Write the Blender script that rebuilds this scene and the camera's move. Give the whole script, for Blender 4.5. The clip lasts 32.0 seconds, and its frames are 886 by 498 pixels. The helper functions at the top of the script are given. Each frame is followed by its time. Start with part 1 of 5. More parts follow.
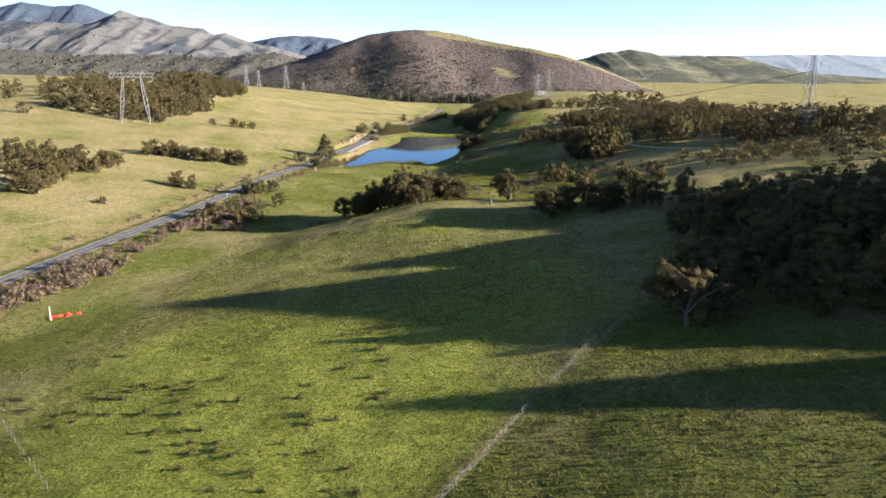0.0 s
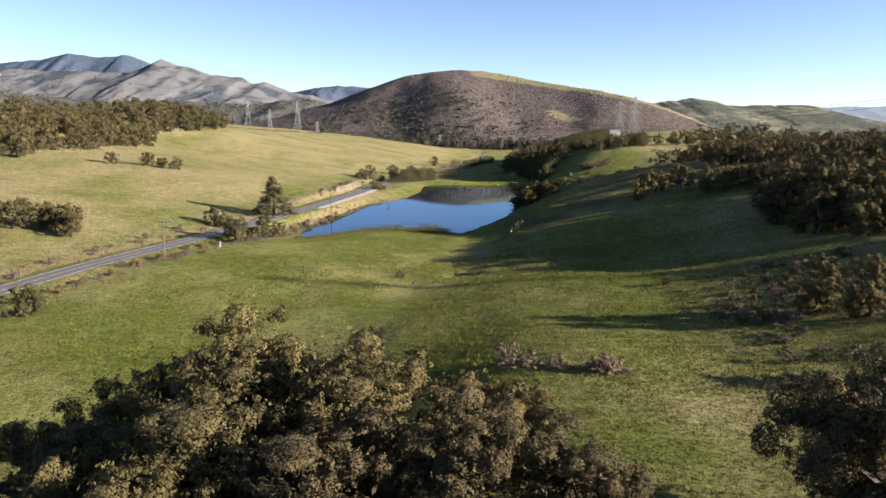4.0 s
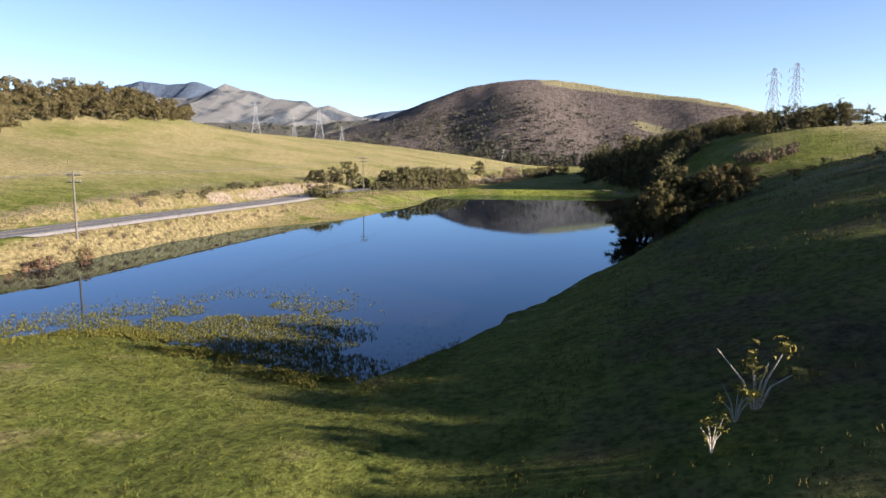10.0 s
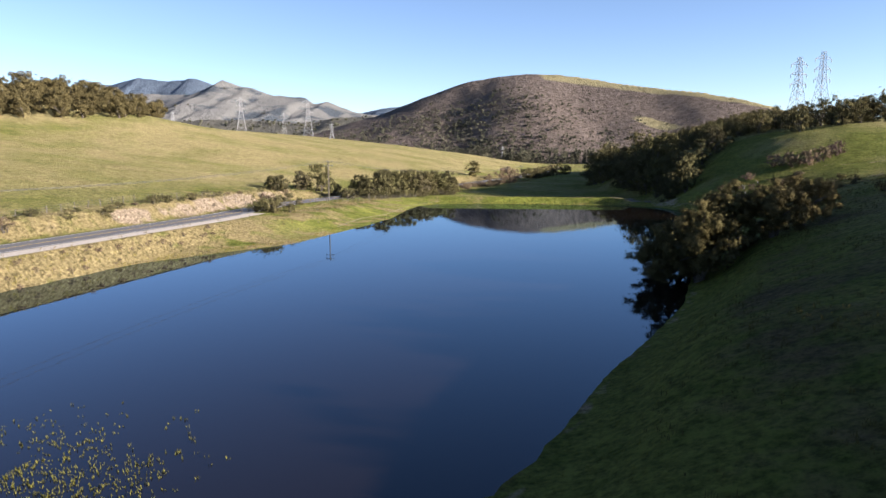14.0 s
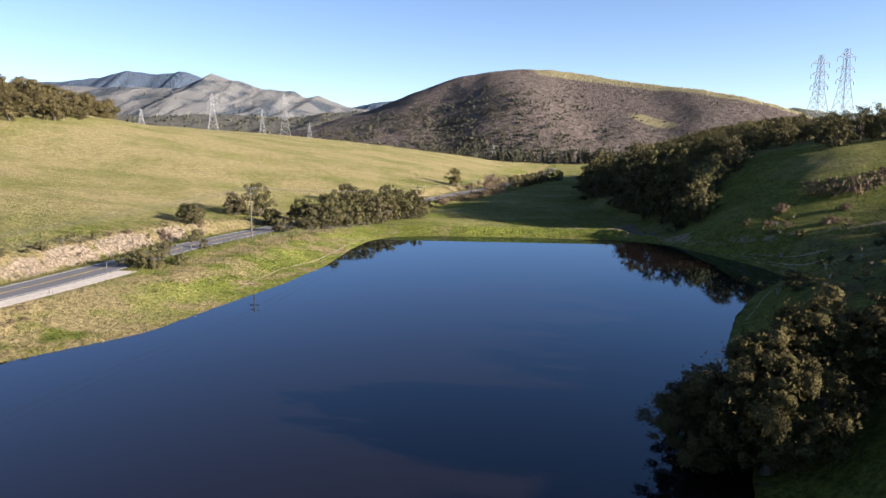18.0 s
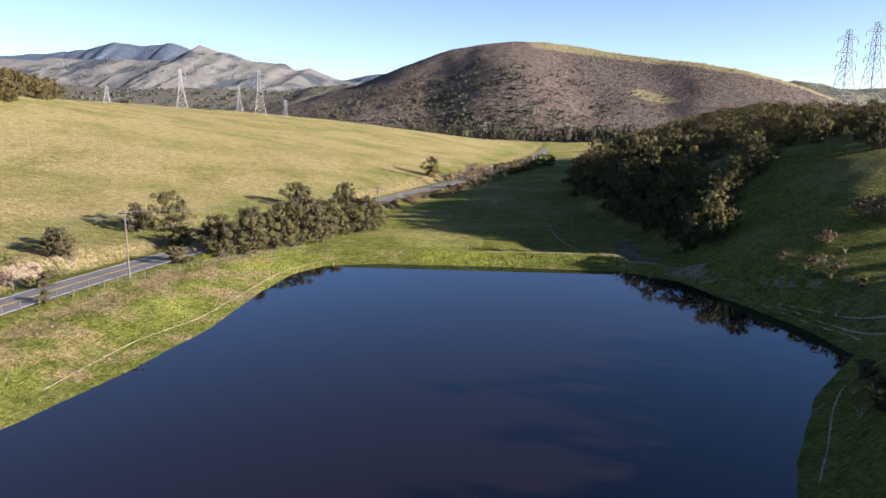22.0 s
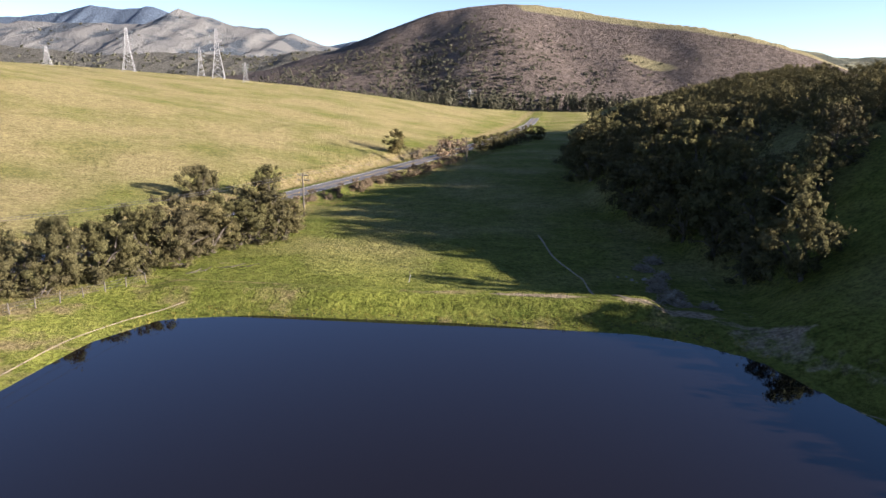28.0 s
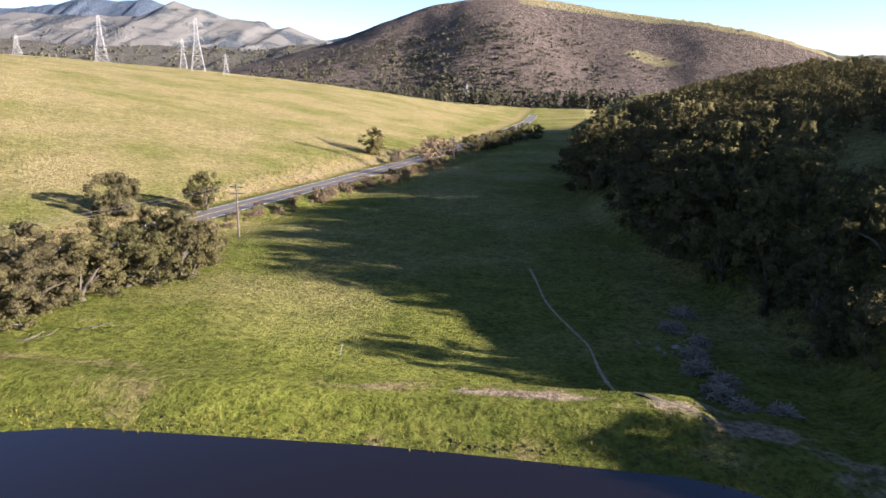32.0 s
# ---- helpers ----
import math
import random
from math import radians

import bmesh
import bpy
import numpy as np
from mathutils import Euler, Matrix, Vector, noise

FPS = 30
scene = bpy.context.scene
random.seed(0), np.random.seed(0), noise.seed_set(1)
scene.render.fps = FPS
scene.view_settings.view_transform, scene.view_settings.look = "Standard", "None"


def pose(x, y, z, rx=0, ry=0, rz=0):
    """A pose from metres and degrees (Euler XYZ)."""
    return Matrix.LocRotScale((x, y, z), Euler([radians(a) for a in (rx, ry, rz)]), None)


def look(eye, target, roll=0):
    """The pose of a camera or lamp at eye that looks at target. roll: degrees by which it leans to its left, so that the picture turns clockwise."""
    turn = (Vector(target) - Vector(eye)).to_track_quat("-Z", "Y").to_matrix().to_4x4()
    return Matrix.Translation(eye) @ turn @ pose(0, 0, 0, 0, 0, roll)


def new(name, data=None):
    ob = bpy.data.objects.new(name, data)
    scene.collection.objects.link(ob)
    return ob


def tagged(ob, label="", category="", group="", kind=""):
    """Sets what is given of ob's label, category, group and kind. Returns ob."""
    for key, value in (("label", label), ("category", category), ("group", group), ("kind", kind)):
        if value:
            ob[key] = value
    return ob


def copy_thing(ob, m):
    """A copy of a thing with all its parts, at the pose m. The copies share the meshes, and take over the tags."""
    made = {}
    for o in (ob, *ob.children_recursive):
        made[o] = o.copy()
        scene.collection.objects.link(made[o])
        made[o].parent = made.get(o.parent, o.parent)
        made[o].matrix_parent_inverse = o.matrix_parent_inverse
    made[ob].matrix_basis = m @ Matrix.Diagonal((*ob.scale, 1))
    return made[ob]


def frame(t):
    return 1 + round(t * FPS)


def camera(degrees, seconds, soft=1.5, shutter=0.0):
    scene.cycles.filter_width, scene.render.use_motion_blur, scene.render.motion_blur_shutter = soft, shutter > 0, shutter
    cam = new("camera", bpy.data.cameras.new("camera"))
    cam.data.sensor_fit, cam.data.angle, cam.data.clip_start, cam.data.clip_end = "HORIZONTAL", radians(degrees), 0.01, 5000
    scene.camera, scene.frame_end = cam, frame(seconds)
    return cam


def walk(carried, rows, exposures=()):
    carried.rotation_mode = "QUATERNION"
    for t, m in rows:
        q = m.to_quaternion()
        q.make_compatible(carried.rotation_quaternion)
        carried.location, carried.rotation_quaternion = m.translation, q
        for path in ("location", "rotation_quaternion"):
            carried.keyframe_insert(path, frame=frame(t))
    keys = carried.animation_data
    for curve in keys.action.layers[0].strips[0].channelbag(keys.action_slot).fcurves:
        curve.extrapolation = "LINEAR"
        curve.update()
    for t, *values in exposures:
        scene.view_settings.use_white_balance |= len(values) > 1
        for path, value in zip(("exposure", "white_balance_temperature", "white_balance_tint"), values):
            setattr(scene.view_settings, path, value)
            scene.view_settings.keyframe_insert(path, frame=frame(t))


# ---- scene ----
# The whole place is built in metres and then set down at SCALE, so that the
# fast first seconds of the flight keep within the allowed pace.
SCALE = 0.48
cam = camera(64.0, 32.0)


def flight(x, y, z, pitch, turn, lean):
    return pose(x, y, z, 90 + pitch, 0, -turn) @ pose(0, 0, 0, 0, 0, lean)


walk(cam, [
    (0, flight(-0.03, -91.88, 30.11, -14.49, 2.35, 0.41)),
    (0.5, flight(2.11, -73.10, 28.57, -14.09, 1.49, 0.30)),
    (1, flight(3.19, -54.62, 26.84, -12.88, 1.26, 0.15)),
    (1.5, flight(4.73, -38.64, 25.85, -12.71, 0.57, 0.13)),
    (2, flight(5.22, -24.62, 24.34, -12.80, 0.28, 0.27)),
    (2.5, flight(5.59, -16.11, 23.08, -12.87, -0.06, 0.08)),
    (3, flight(5.43, -6.58, 21.93, -12.93, -0.46, 0.21)),
    (3.5, flight(5.12, 3.08, 20.56, -12.96, -0.85, 0.15)),
    (4, flight(4.83, 13.25, 18.57, -10.25, -1.41, 0.45)),
    (4.5, flight(4.42, 21.85, 17.69, -8.19, -1.98, 0.33)),
    (6.5, flight(5.11, 58.67, 13.96, -8.02, -5.69, -0.13)),
    (7, flight(5.80, 67.87, 13.38, -8.06, -5.43, -0.11)),
    (7.5, flight(6.42, 76.77, 13.13, -8.03, -5.74, 0.02)),
    (8, flight(7.20, 85.68, 11.56, -8.08, -6.25, -0.30)),
    (8.5, flight(7.91, 94.86, 9.45, -8.07, -6.47, -0.18)),
    (9, flight(8.83, 103.99, 7.78, -8.05, -7.26, -0.18)),
    (10, flight(9.45, 108.62, 7.15, -7.95, -7.41, 0.11)),
    (11, flight(9.30, 111.08, 7.58, -8.11, -7.50, -0.33)),
    (13, flight(9.83, 120.22, 7.65, -8.21, -7.60, -0.15)),
    (14.5, flight(9.94, 127.47, 8.01, -8.29, -7.50, -0.04)),
    (16.5, flight(10.53, 137.03, 9.44, -8.54, -7.25, 0.08)),
    (19, flight(12.14, 148.66, 11.30, -8.94, -7.04, 0.11)),
    (21, flight(13.24, 157.38, 12.60, -9.87, -6.91, 0.07)),
    (21.5, flight(13.39, 159.63, 12.93, -10.31, -6.88, -0.02)),
    (22, flight(13.51, 161.73, 13.13, -10.91, -6.82, 0.07)),
    (22.5, flight(13.66, 163.74, 13.21, -11.77, -6.77, 0.01)),
    (23, flight(13.73, 165.78, 13.13, -12.41, -6.65, 0.16)),
    (23.5, flight(13.89, 167.77, 13.19, -12.79, -6.63, 0.06)),
    (25.5, flight(14.08, 176.78, 13.14, -13.29, -6.43, -0.03)),
    (27.5, flight(14.22, 185.27, 12.42, -13.34, -6.04, 0.24)),
    (28, flight(14.31, 187.15, 12.20, -13.36, -5.92, 0.37)),
    (30, flight(14.69, 194.33, 11.95, -13.65, -5.74, 0.53)),
    (32, flight(15.14, 201.21, 11.75, -13.70, -5.81, 0.77)),
], exposures=[(0, 2.1, 6200, 16), (2, 2.12, 6200, 17), (3.5, 2.0, 6200, 18), (4.5, 1.8, 6200, 18), (7, 1.58, 6200, 18), (9, 2.0, 6250, 19), (13, 2.0, 6200, 18), (19, 1.95, 6200, 18), (24, 2.05, 6250, 20), (28, 2.1, 6250, 20), (32, 2.3, 6250, 22)])

# ---- light ----
SUN_ELEVATION = 16.0
SUN_FROM = Vector((1.0, -0.17, 0.0)).normalized()  # level direction towards the sun
world = bpy.data.worlds.new("sky")
scene.world = world
world.use_nodes = True
wn = world.node_tree
sky = wn.nodes.new("ShaderNodeTexSky")
sky.sky_type, sky.sun_disc = "NISHITA", False
sky.sun_elevation = radians(SUN_ELEVATION)
sky.sun_rotation = math.atan2(SUN_FROM.x, SUN_FROM.y)
sky.altitude, sky.air_density, sky.dust_density, sky.ozone_density = 100, 0.65, 0.1, 1.5
wn.links.new(sky.outputs[0], wn.nodes["Background"].inputs[0])
wn.nodes["Background"].inputs[1].default_value = 0.055
sun = new("sun", bpy.data.lights.new("sun", "SUN"))
sun.data.energy, sun.data.angle, sun.data.color = 5.0, radians(0.6), (1.0, 0.89, 0.74)
sun_from = Vector((SUN_FROM.x * math.cos(radians(SUN_ELEVATION)), SUN_FROM.y * math.cos(radians(SUN_ELEVATION)), math.sin(radians(SUN_ELEVATION))))
sun.matrix_world = look(sun_from * 50, (0, 0, 0))


# ---- materials ----
class Mat:
    """A node material with short ways to add nodes."""

    def __init__(self, name, rough=0.8, metal=0.0):
        self.m = bpy.data.materials.new(name)
        self.m.use_nodes = True
        self.t = self.m.node_tree
        self.b = self.t.nodes["Principled BSDF"]
        self.b.inputs["Roughness"].default_value = rough
        self.b.inputs["Metallic"].default_value = metal
        self.b.inputs["Specular IOR Level"].default_value = 0.25

    def node(self, kind, **inputs):
        n = self.t.nodes.new(kind)
        for k, v in inputs.items():
            n.inputs[k.replace("_", " ")].default_value = v
        return n

    def link(self, a, b):
        self.t.links.new(a, b)

    def coords(self):
        return self.node("ShaderNodeTexCoord").outputs["Object"]

    def noise(self, scale, detail=4, rough=0.55, vec=None):
        n = self.node("ShaderNodeTexNoise", Scale=scale, Detail=detail, Roughness=rough)
        self.link(vec or self.coords(), n.inputs["Vector"])
        return n.outputs["Fac"]

    def ramp(self, fac, *stops):
        r = self.node("ShaderNodeValToRGB")
        els = r.color_ramp.elements
        while len(els) < len(stops):
            els.new(0.5)
        for e, (p, c) in zip(els, stops):
            e.position, e.color = p, (*c, 1) if len(c) == 3 else (c[0], c[0], c[0], 1)
        self.link(fac, r.inputs["Fac"])
        return r.outputs["Color"]

    def mix(self, fac, a, b, blend="MIX"):
        n = self.t.nodes.new("ShaderNodeMix")
        n.data_type, n.blend_type = "RGBA", blend
        for sock, v in ((n.inputs[0], fac), (n.inputs[6], a), (n.inputs[7], b)):
            if isinstance(v, (int, float)):
                sock.default_value = v
            elif isinstance(v, tuple):
                sock.default_value = (*v, 1)
            else:
                self.link(v, sock)
        return n.outputs[2]

    def math(self, op, a, b=0.0):
        n = self.t.nodes.new("ShaderNodeMath")
        n.operation = op
        for sock, v in zip(n.inputs, (a, b)):
            if isinstance(v, (int, float)):
                sock.default_value = v
            else:
                self.link(v, sock)
        return n.outputs[0]

    def attr(self, name):
        n = self.t.nodes.new("ShaderNodeAttribute")
        n.attribute_name = name
        return n.outputs["Fac"]

    def bump(self, height, strength=0.5, distance=0.2):
        n = self.node("ShaderNodeBump", Strength=strength, Distance=distance)
        self.link(height, n.inputs["Height"])
        self.link(n.outputs["Normal"], self.b.inputs["Normal"])

    def color(self, c):
        if isinstance(c, tuple):
            self.b.inputs["Base Color"].default_value = (*c, 1)
        else:
            self.link(c, self.b.inputs["Base Color"])
        return self


def plain(name, c, rough=0.7, metal=0.0, scale=3.0, amount=0.25):
    m = Mat(name, rough, metal)
    dark = tuple(v * (1 - amount) for v in c)
    light = tuple(min(1, v * (1 + amount)) for v in c)
    n = m.noise(scale, 6)
    m.color(m.ramp(n, (0.3, dark), (0.7, light)))
    m.bump(n, 0.25, 0.03)
    return m.m


def ground_material():
    m = Mat("grassland", 0.95)
    m.b.inputs["Specular IOR Level"].default_value = 0.05
    big, mid, fine = m.noise(0.035, 5), m.noise(0.35, 5, 0.6), m.noise(2.6, 5, 0.7)
    lump = m.noise(0.95, 3, 0.6)
    lush = m.ramp(mid, (0.25, (0.07, 0.092, 0.017)), (0.75, (0.165, 0.175, 0.04)))
    fresh_and_sunlit = m.ramp(mid, (0.25, (0.142, 0.174, 0.026)), (0.75, (0.27, 0.29, 0.058)))
    olive = m.ramp(mid, (0.25, (0.196, 0.164, 0.075)), (0.75, (0.3, 0.26, 0.124)))
    straw = m.ramp(fine, (0.3, (0.16, 0.13, 0.062)), (0.7, (0.28, 0.232, 0.115)))
    dirt = m.ramp(fine, (0.3, (0.17, 0.135, 0.095)), (0.7, (0.36, 0.295, 0.215)))
    mud_and_shade = m.ramp(mid, (0.3, (0.05, 0.042, 0.022)), (0.7, (0.12, 0.10, 0.045)))
    dry = m.math("ADD", m.attr("dry"), m.math("MULTIPLY", m.math("SUBTRACT", big, 0.5), 1.5))
    col = m.mix(m.ramp(dry, (0.25, (0,)), (0.75, (1,))), lush, olive)
    col = m.mix(m.ramp(m.math("ADD", m.attr("fresh_and_sunlit"), m.math("MULTIPLY", m.math("SUBTRACT", big, 0.5), 1.2)), (0.3, (0,)), (0.7, (1,))), col, fresh_and_sunlit)
    col = m.mix(m.ramp(m.math("ADD", m.attr("straw"), m.math("MULTIPLY", m.math("SUBTRACT", mid, 0.5), 1.2)), (0.4, (0,)), (0.7, (1,))), col, straw)
    col = m.mix(m.ramp(m.math("ADD", m.attr("bare"), m.math("MULTIPLY", m.math("SUBTRACT", mid, 0.5), 0.9)), (0.42, (0,)), (0.6, (1,))), col, dirt)
    col = m.mix(m.ramp(m.math("ADD", m.attr("mud_and_shade"), m.math("MULTIPLY", m.math("SUBTRACT", mid, 0.5), 0.8)), (0.4, (0,)), (0.65, (1,))), col, mud_and_shade)
    grain = m.noise(1.9, 6, 0.78)
    tuft = m.ramp(m.math("ADD", m.math("MULTIPLY", grain, 0.7), m.math("MULTIPLY", lump, 0.3)), (0.37, (0.5, 0.51, 0.5)), (0.58, (1.35, 1.35, 1.35)))
    turn = m.node("ShaderNodeMapping", Rotation=(0, 0, radians(-38)), Scale=(1.0, 0.3, 1.0))
    m.link(m.coords(), turn.inputs["Vector"])
    brush = m.noise(1.5, 3, 0.6, turn.outputs[0])
    rows = m.math("MULTIPLY", m.ramp(brush, (0.42, (0,)), (0.62, (1,))), m.attr("furrow"))
    m.color(m.mix(m.math("MULTIPLY", rows, 0.42), m.mix(1.0, col, tuft, "MULTIPLY"), (0.095, 0.08, 0.042)))
    relief = m.math("ADD", m.math("MULTIPLY", grain, 0.8), m.math("ADD", m.math("MULTIPLY", mid, 0.8), m.math("MULTIPLY", lump, 0.75)))
    m.bump(m.math("ADD", relief, m.math("MULTIPLY", rows, 0.25)), 1.0, 0.5)
    return m.m


def leaf_material(name, dark, light, lace=0.0):
    m = Mat(name, 0.95)
    m.b.inputs["Specular IOR Level"].default_value = 0.05
    isl = m.t.nodes.new("ShaderNodeNewGeometry").outputs["Random Per Island"]
    rnd = m.t.nodes.new("ShaderNodeObjectInfo").outputs["Random"]
    c = m.mix(m.ramp(isl, (0.0, (0.2,)), (1.0, (0.8,))), dark, light)
    mean = [0.5 * (a + b) for a, b in zip(dark, light)]
    hue = m.ramp(rnd, (0.0, (mean[0] * 0.85, mean[1] * 0.75, mean[2] * 0.95)), (0.5, (mean[0], mean[1] * 1.06, mean[2] * 0.8)), (1.0, (mean[0] * 1.35, mean[1] * 1.25, mean[2] * 1.1)))
    c = m.mix(0.5, c, hue)
    leafy = m.noise(4.5, 4, 0.7)
    c = m.mix(0.7, c, m.ramp(leafy, (0.36, (0.35, 0.36, 0.36)), (0.62, (1.3, 1.25, 1.15))), "MULTIPLY")
    m.color(m.mix(0.6, c, m.ramp(m.noise(0.5, 3), (0.3, (0.65, 0.65, 0.65)), (0.7, (1.2, 1.15, 1.05))), "MULTIPLY"))
    m.bump(leafy, 0.8, 0.15)
    if lace:
        gaps = m.ramp(m.noise(lace, 2.5, 0.6), (0.475, (0,)), (0.515, (1,)))
        m.link(gaps, m.b.inputs["Alpha"])
    return m.m


def water_material():
    m = Mat("pond_water", 0.02)
    ripple = m.node("ShaderNodeBump", Strength=0.02, Distance=0.05)
    m.link(m.noise(0.9, 3), ripple.inputs["Height"])
    deep = m.node("ShaderNodeBsdfDiffuse", Color=(0.0078, 0.0053, 0.0042, 1))
    mirror = m.node("ShaderNodeBsdfGlossy", Color=(0.64, 0.82, 1.0, 1), Roughness=0.02)
    gloss = m.node("ShaderNodeFresnel", IOR=1.42)
    both = m.t.nodes.new("ShaderNodeMixShader")
    for n in (mirror, gloss):
        m.link(ripple.outputs["Normal"], n.inputs["Normal"])
    m.link(gloss.outputs[0], both.inputs[0])
    m.link(deep.outputs[0], both.inputs[1])
    m.link(mirror.outputs[0], both.inputs[2])
    m.link(both.outputs[0], m.t.nodes["Material Output"].inputs["Surface"])
    m.t.nodes.remove(m.b)
    return m.m


def asphalt_material():
    m = Mat("asphalt", 0.85)
    n = m.noise(8, 6, 0.7)
    m.color(m.mix(m.noise(0.25, 4), m.ramp(n, (0.3, (0.07, 0.07, 0.075)), (0.7, (0.12, 0.12, 0.125))), (0.13, 0.13, 0.13)))
    m.bump(n, 0.2, 0.02)
    return m.m


def hill_material(name, scrub, grass, soil):
    m = Mat(name, 1.0)
    m.b.inputs["Specular IOR Level"].default_value = 0.05
    fine, mid = m.noise(0.13, 6, 0.7), m.noise(0.012, 6)
    c = m.mix(m.ramp(fine, (0.38, (0,)), (0.6, (1,))), tuple(v * 0.55 for v in scrub), scrub)
    c = m.mix(m.ramp(m.math("ADD", m.attr("soil"), m.math("SUBTRACT", mid, 0.5)), (0.45, (0,)), (0.62, (1,))), c, soil)
    c = m.mix(m.ramp(m.math("ADD", m.attr("grass"), m.math("MULTIPLY", m.math("SUBTRACT", mid, 0.5), 0.8)), (0.42, (0,)), (0.56, (1,))), c, grass)
    m.color(c)
    m.bump(fine, 1.0, 5.0)
    return m.m


GRASSLAND = ground_material()
WATER = water_material()
ASPHALT = asphalt_material()
OAK_LEAF = leaf_material("oak_leaves", (0.05, 0.047, 0.023), (0.145, 0.125, 0.064), 10.0)
GREEN_LEAF = leaf_material("green_leaves", (0.047, 0.049, 0.026), (0.128, 0.12, 0.066), 9.0)
DRY_LEAF = leaf_material("dry_twigs", (0.095, 0.075, 0.058), (0.24, 0.19, 0.15), 8.0)
RED_LEAF = leaf_material("russet_twigs", (0.105, 0.07, 0.045), (0.2, 0.138, 0.092), 8.0)
REED_LEAF = leaf_material("marsh_grass", (0.13, 0.12, 0.03), (0.30, 0.27, 0.08))
MARSH = leaf_material("marsh_blades", (0.07, 0.075, 0.02), (0.165, 0.155, 0.042))
TUFT = leaf_material("grass_tufts", (0.085, 0.1, 0.02), (0.19, 0.19, 0.045))
# darkened copy of the tuft colours, with the bank's shade mixed in
SHADE_TONED_TUFT = leaf_material("shade_toned_tufts", (0.045, 0.045, 0.018), (0.13, 0.118, 0.045))
STRAW = leaf_material("dry_grass", (0.105, 0.09, 0.045), (0.2, 0.172, 0.09))
STUBBLE = leaf_material("stubble_grass", (0.085, 0.094, 0.026), (0.165, 0.172, 0.05))
BLEACHED = leaf_material("bleached_twigs", (0.1, 0.09, 0.072), (0.23, 0.205, 0.165), 8.0)
HILL_LEAF = leaf_material("hill_trees", (0.05, 0.055, 0.046), (0.105, 0.106, 0.085))
BARK = plain("bark", (0.085, 0.074, 0.062), 0.9, scale=6, amount=0.5)
GREY_WOOD = plain("weathered_wood", (0.11, 0.098, 0.082), 0.85, scale=8, amount=0.3)
DEAD_WOOD = plain("dead_wood", (0.19, 0.17, 0.135), 0.9, scale=8, amount=0.35)
PALE_STEM = plain("bleached_stem", (0.3, 0.27, 0.22), 0.9, scale=8, amount=0.3)
STEEL = plain("galvanised_steel", (0.31, 0.32, 0.33), 0.6, 0.15, scale=1.0, amount=0.1)
CABLE = plain("cable", (0.10, 0.10, 0.11), 0.6, 0.3)
WHITE_PAINT = plain("white_paint", (0.75, 0.75, 0.72), 0.6, scale=2, amount=0.12)
YELLOW_PAINT = plain("yellow_paint", (0.62, 0.42, 0.06), 0.6, scale=2, amount=0.15)
GRAVEL = plain("pale_gravel", (0.42, 0.38, 0.32), 0.95, scale=3, amount=0.3)
EARTH = plain("trodden_earth", (0.2, 0.17, 0.115), 0.95, scale=2, amount=0.4)
SOD = plain("damp_sod", (0.05, 0.048, 0.022), 0.95, scale=2, amount=0.4)
PALE_ROCK = plain("pale_rock", (0.17, 0.16, 0.138), 0.9, scale=2, amount=0.35)
ROCK = plain("grey_rock", (0.13, 0.12, 0.1), 0.9, scale=2, amount=0.35)
GLASS = plain("insulator_glass", (0.25, 0.3, 0.3), 0.2)


# ---- building tools ----
def mesh_object(name, verts, faces, material, parent=None, label="", smooth=False):
    me = bpy.data.meshes.new(name)
    verts = np.asarray(verts, dtype=np.float32)
    if isinstance(faces, np.ndarray):
        n, k = faces.shape
        me.vertices.add(len(verts))
        me.vertices.foreach_set("co", verts.ravel())
        me.loops.add(n * k)
        me.loops.foreach_set("vertex_index", faces.astype(np.int32).ravel())
        me.polygons.add(n)
        me.polygons.foreach_set("loop_start", np.arange(0, n * k, k, dtype=np.int32))
        me.polygons.foreach_set("use_smooth", np.full(n, smooth))
        me.update(calc_edges=True)
    else:
        me.from_pydata([tuple(v) for v in verts], [], faces)
        me.update()
    me.materials.append(material)
    ob = new(name, me)
    if parent is not None:
        ob.parent = parent
    if label:
        tagged(ob, label)
    return ob


def part(name, bm, material, parent, label="", smooth=False):
    me = bpy.data.meshes.new(name)
    bm.to_mesh(me)
    bm.free()
    for p in me.polygons:
        p.use_smooth = smooth
    me.materials.append(material)
    ob = new(name, me)
    ob.parent = parent
    if label:
        tagged(ob, label)
    return ob


def thing(name, place, label, category, group="", turn=0.0, size=1.0, kind=""):
    ob = new(name)
    ob.matrix_basis = pose(*place, 0, 0, turn) @ Matrix.Scale(size, 4)
    return tagged(ob, label, category, group, kind)


def bar(bm, a, b, r0, r1=None, sides=4):
    """A tapered bar from a to b, closed at both ends."""
    a, b = Vector(a), Vector(b)
    r1 = r0 if r1 is None else r1
    d = (b - a).normalized()
    u = d.orthogonal().normalized()
    w = d.cross(u)
    rings = []
    for p, r in ((a, r0), (b, r1)):
        rings.append([bm.verts.new(p + r * (math.cos(t) * u + math.sin(t) * w)) for t in (2 * math.pi * (k + 0.5) / sides for k in range(sides))])
    for k in range(sides):
        bm.faces.new((rings[0][k], rings[0][(k + 1) % sides], rings[1][(k + 1) % sides], rings[1][k]))
    bm.faces.new(rings[0][::-1])
    bm.faces.new(rings[1])


def box(bm, center, size, turn=0.0):
    m = Matrix.Translation(center) @ Matrix.Rotation(turn, 4, "Z") @ Matrix.Diagonal((*size, 1))
    bmesh.ops.create_cube(bm, size=1, matrix=m)


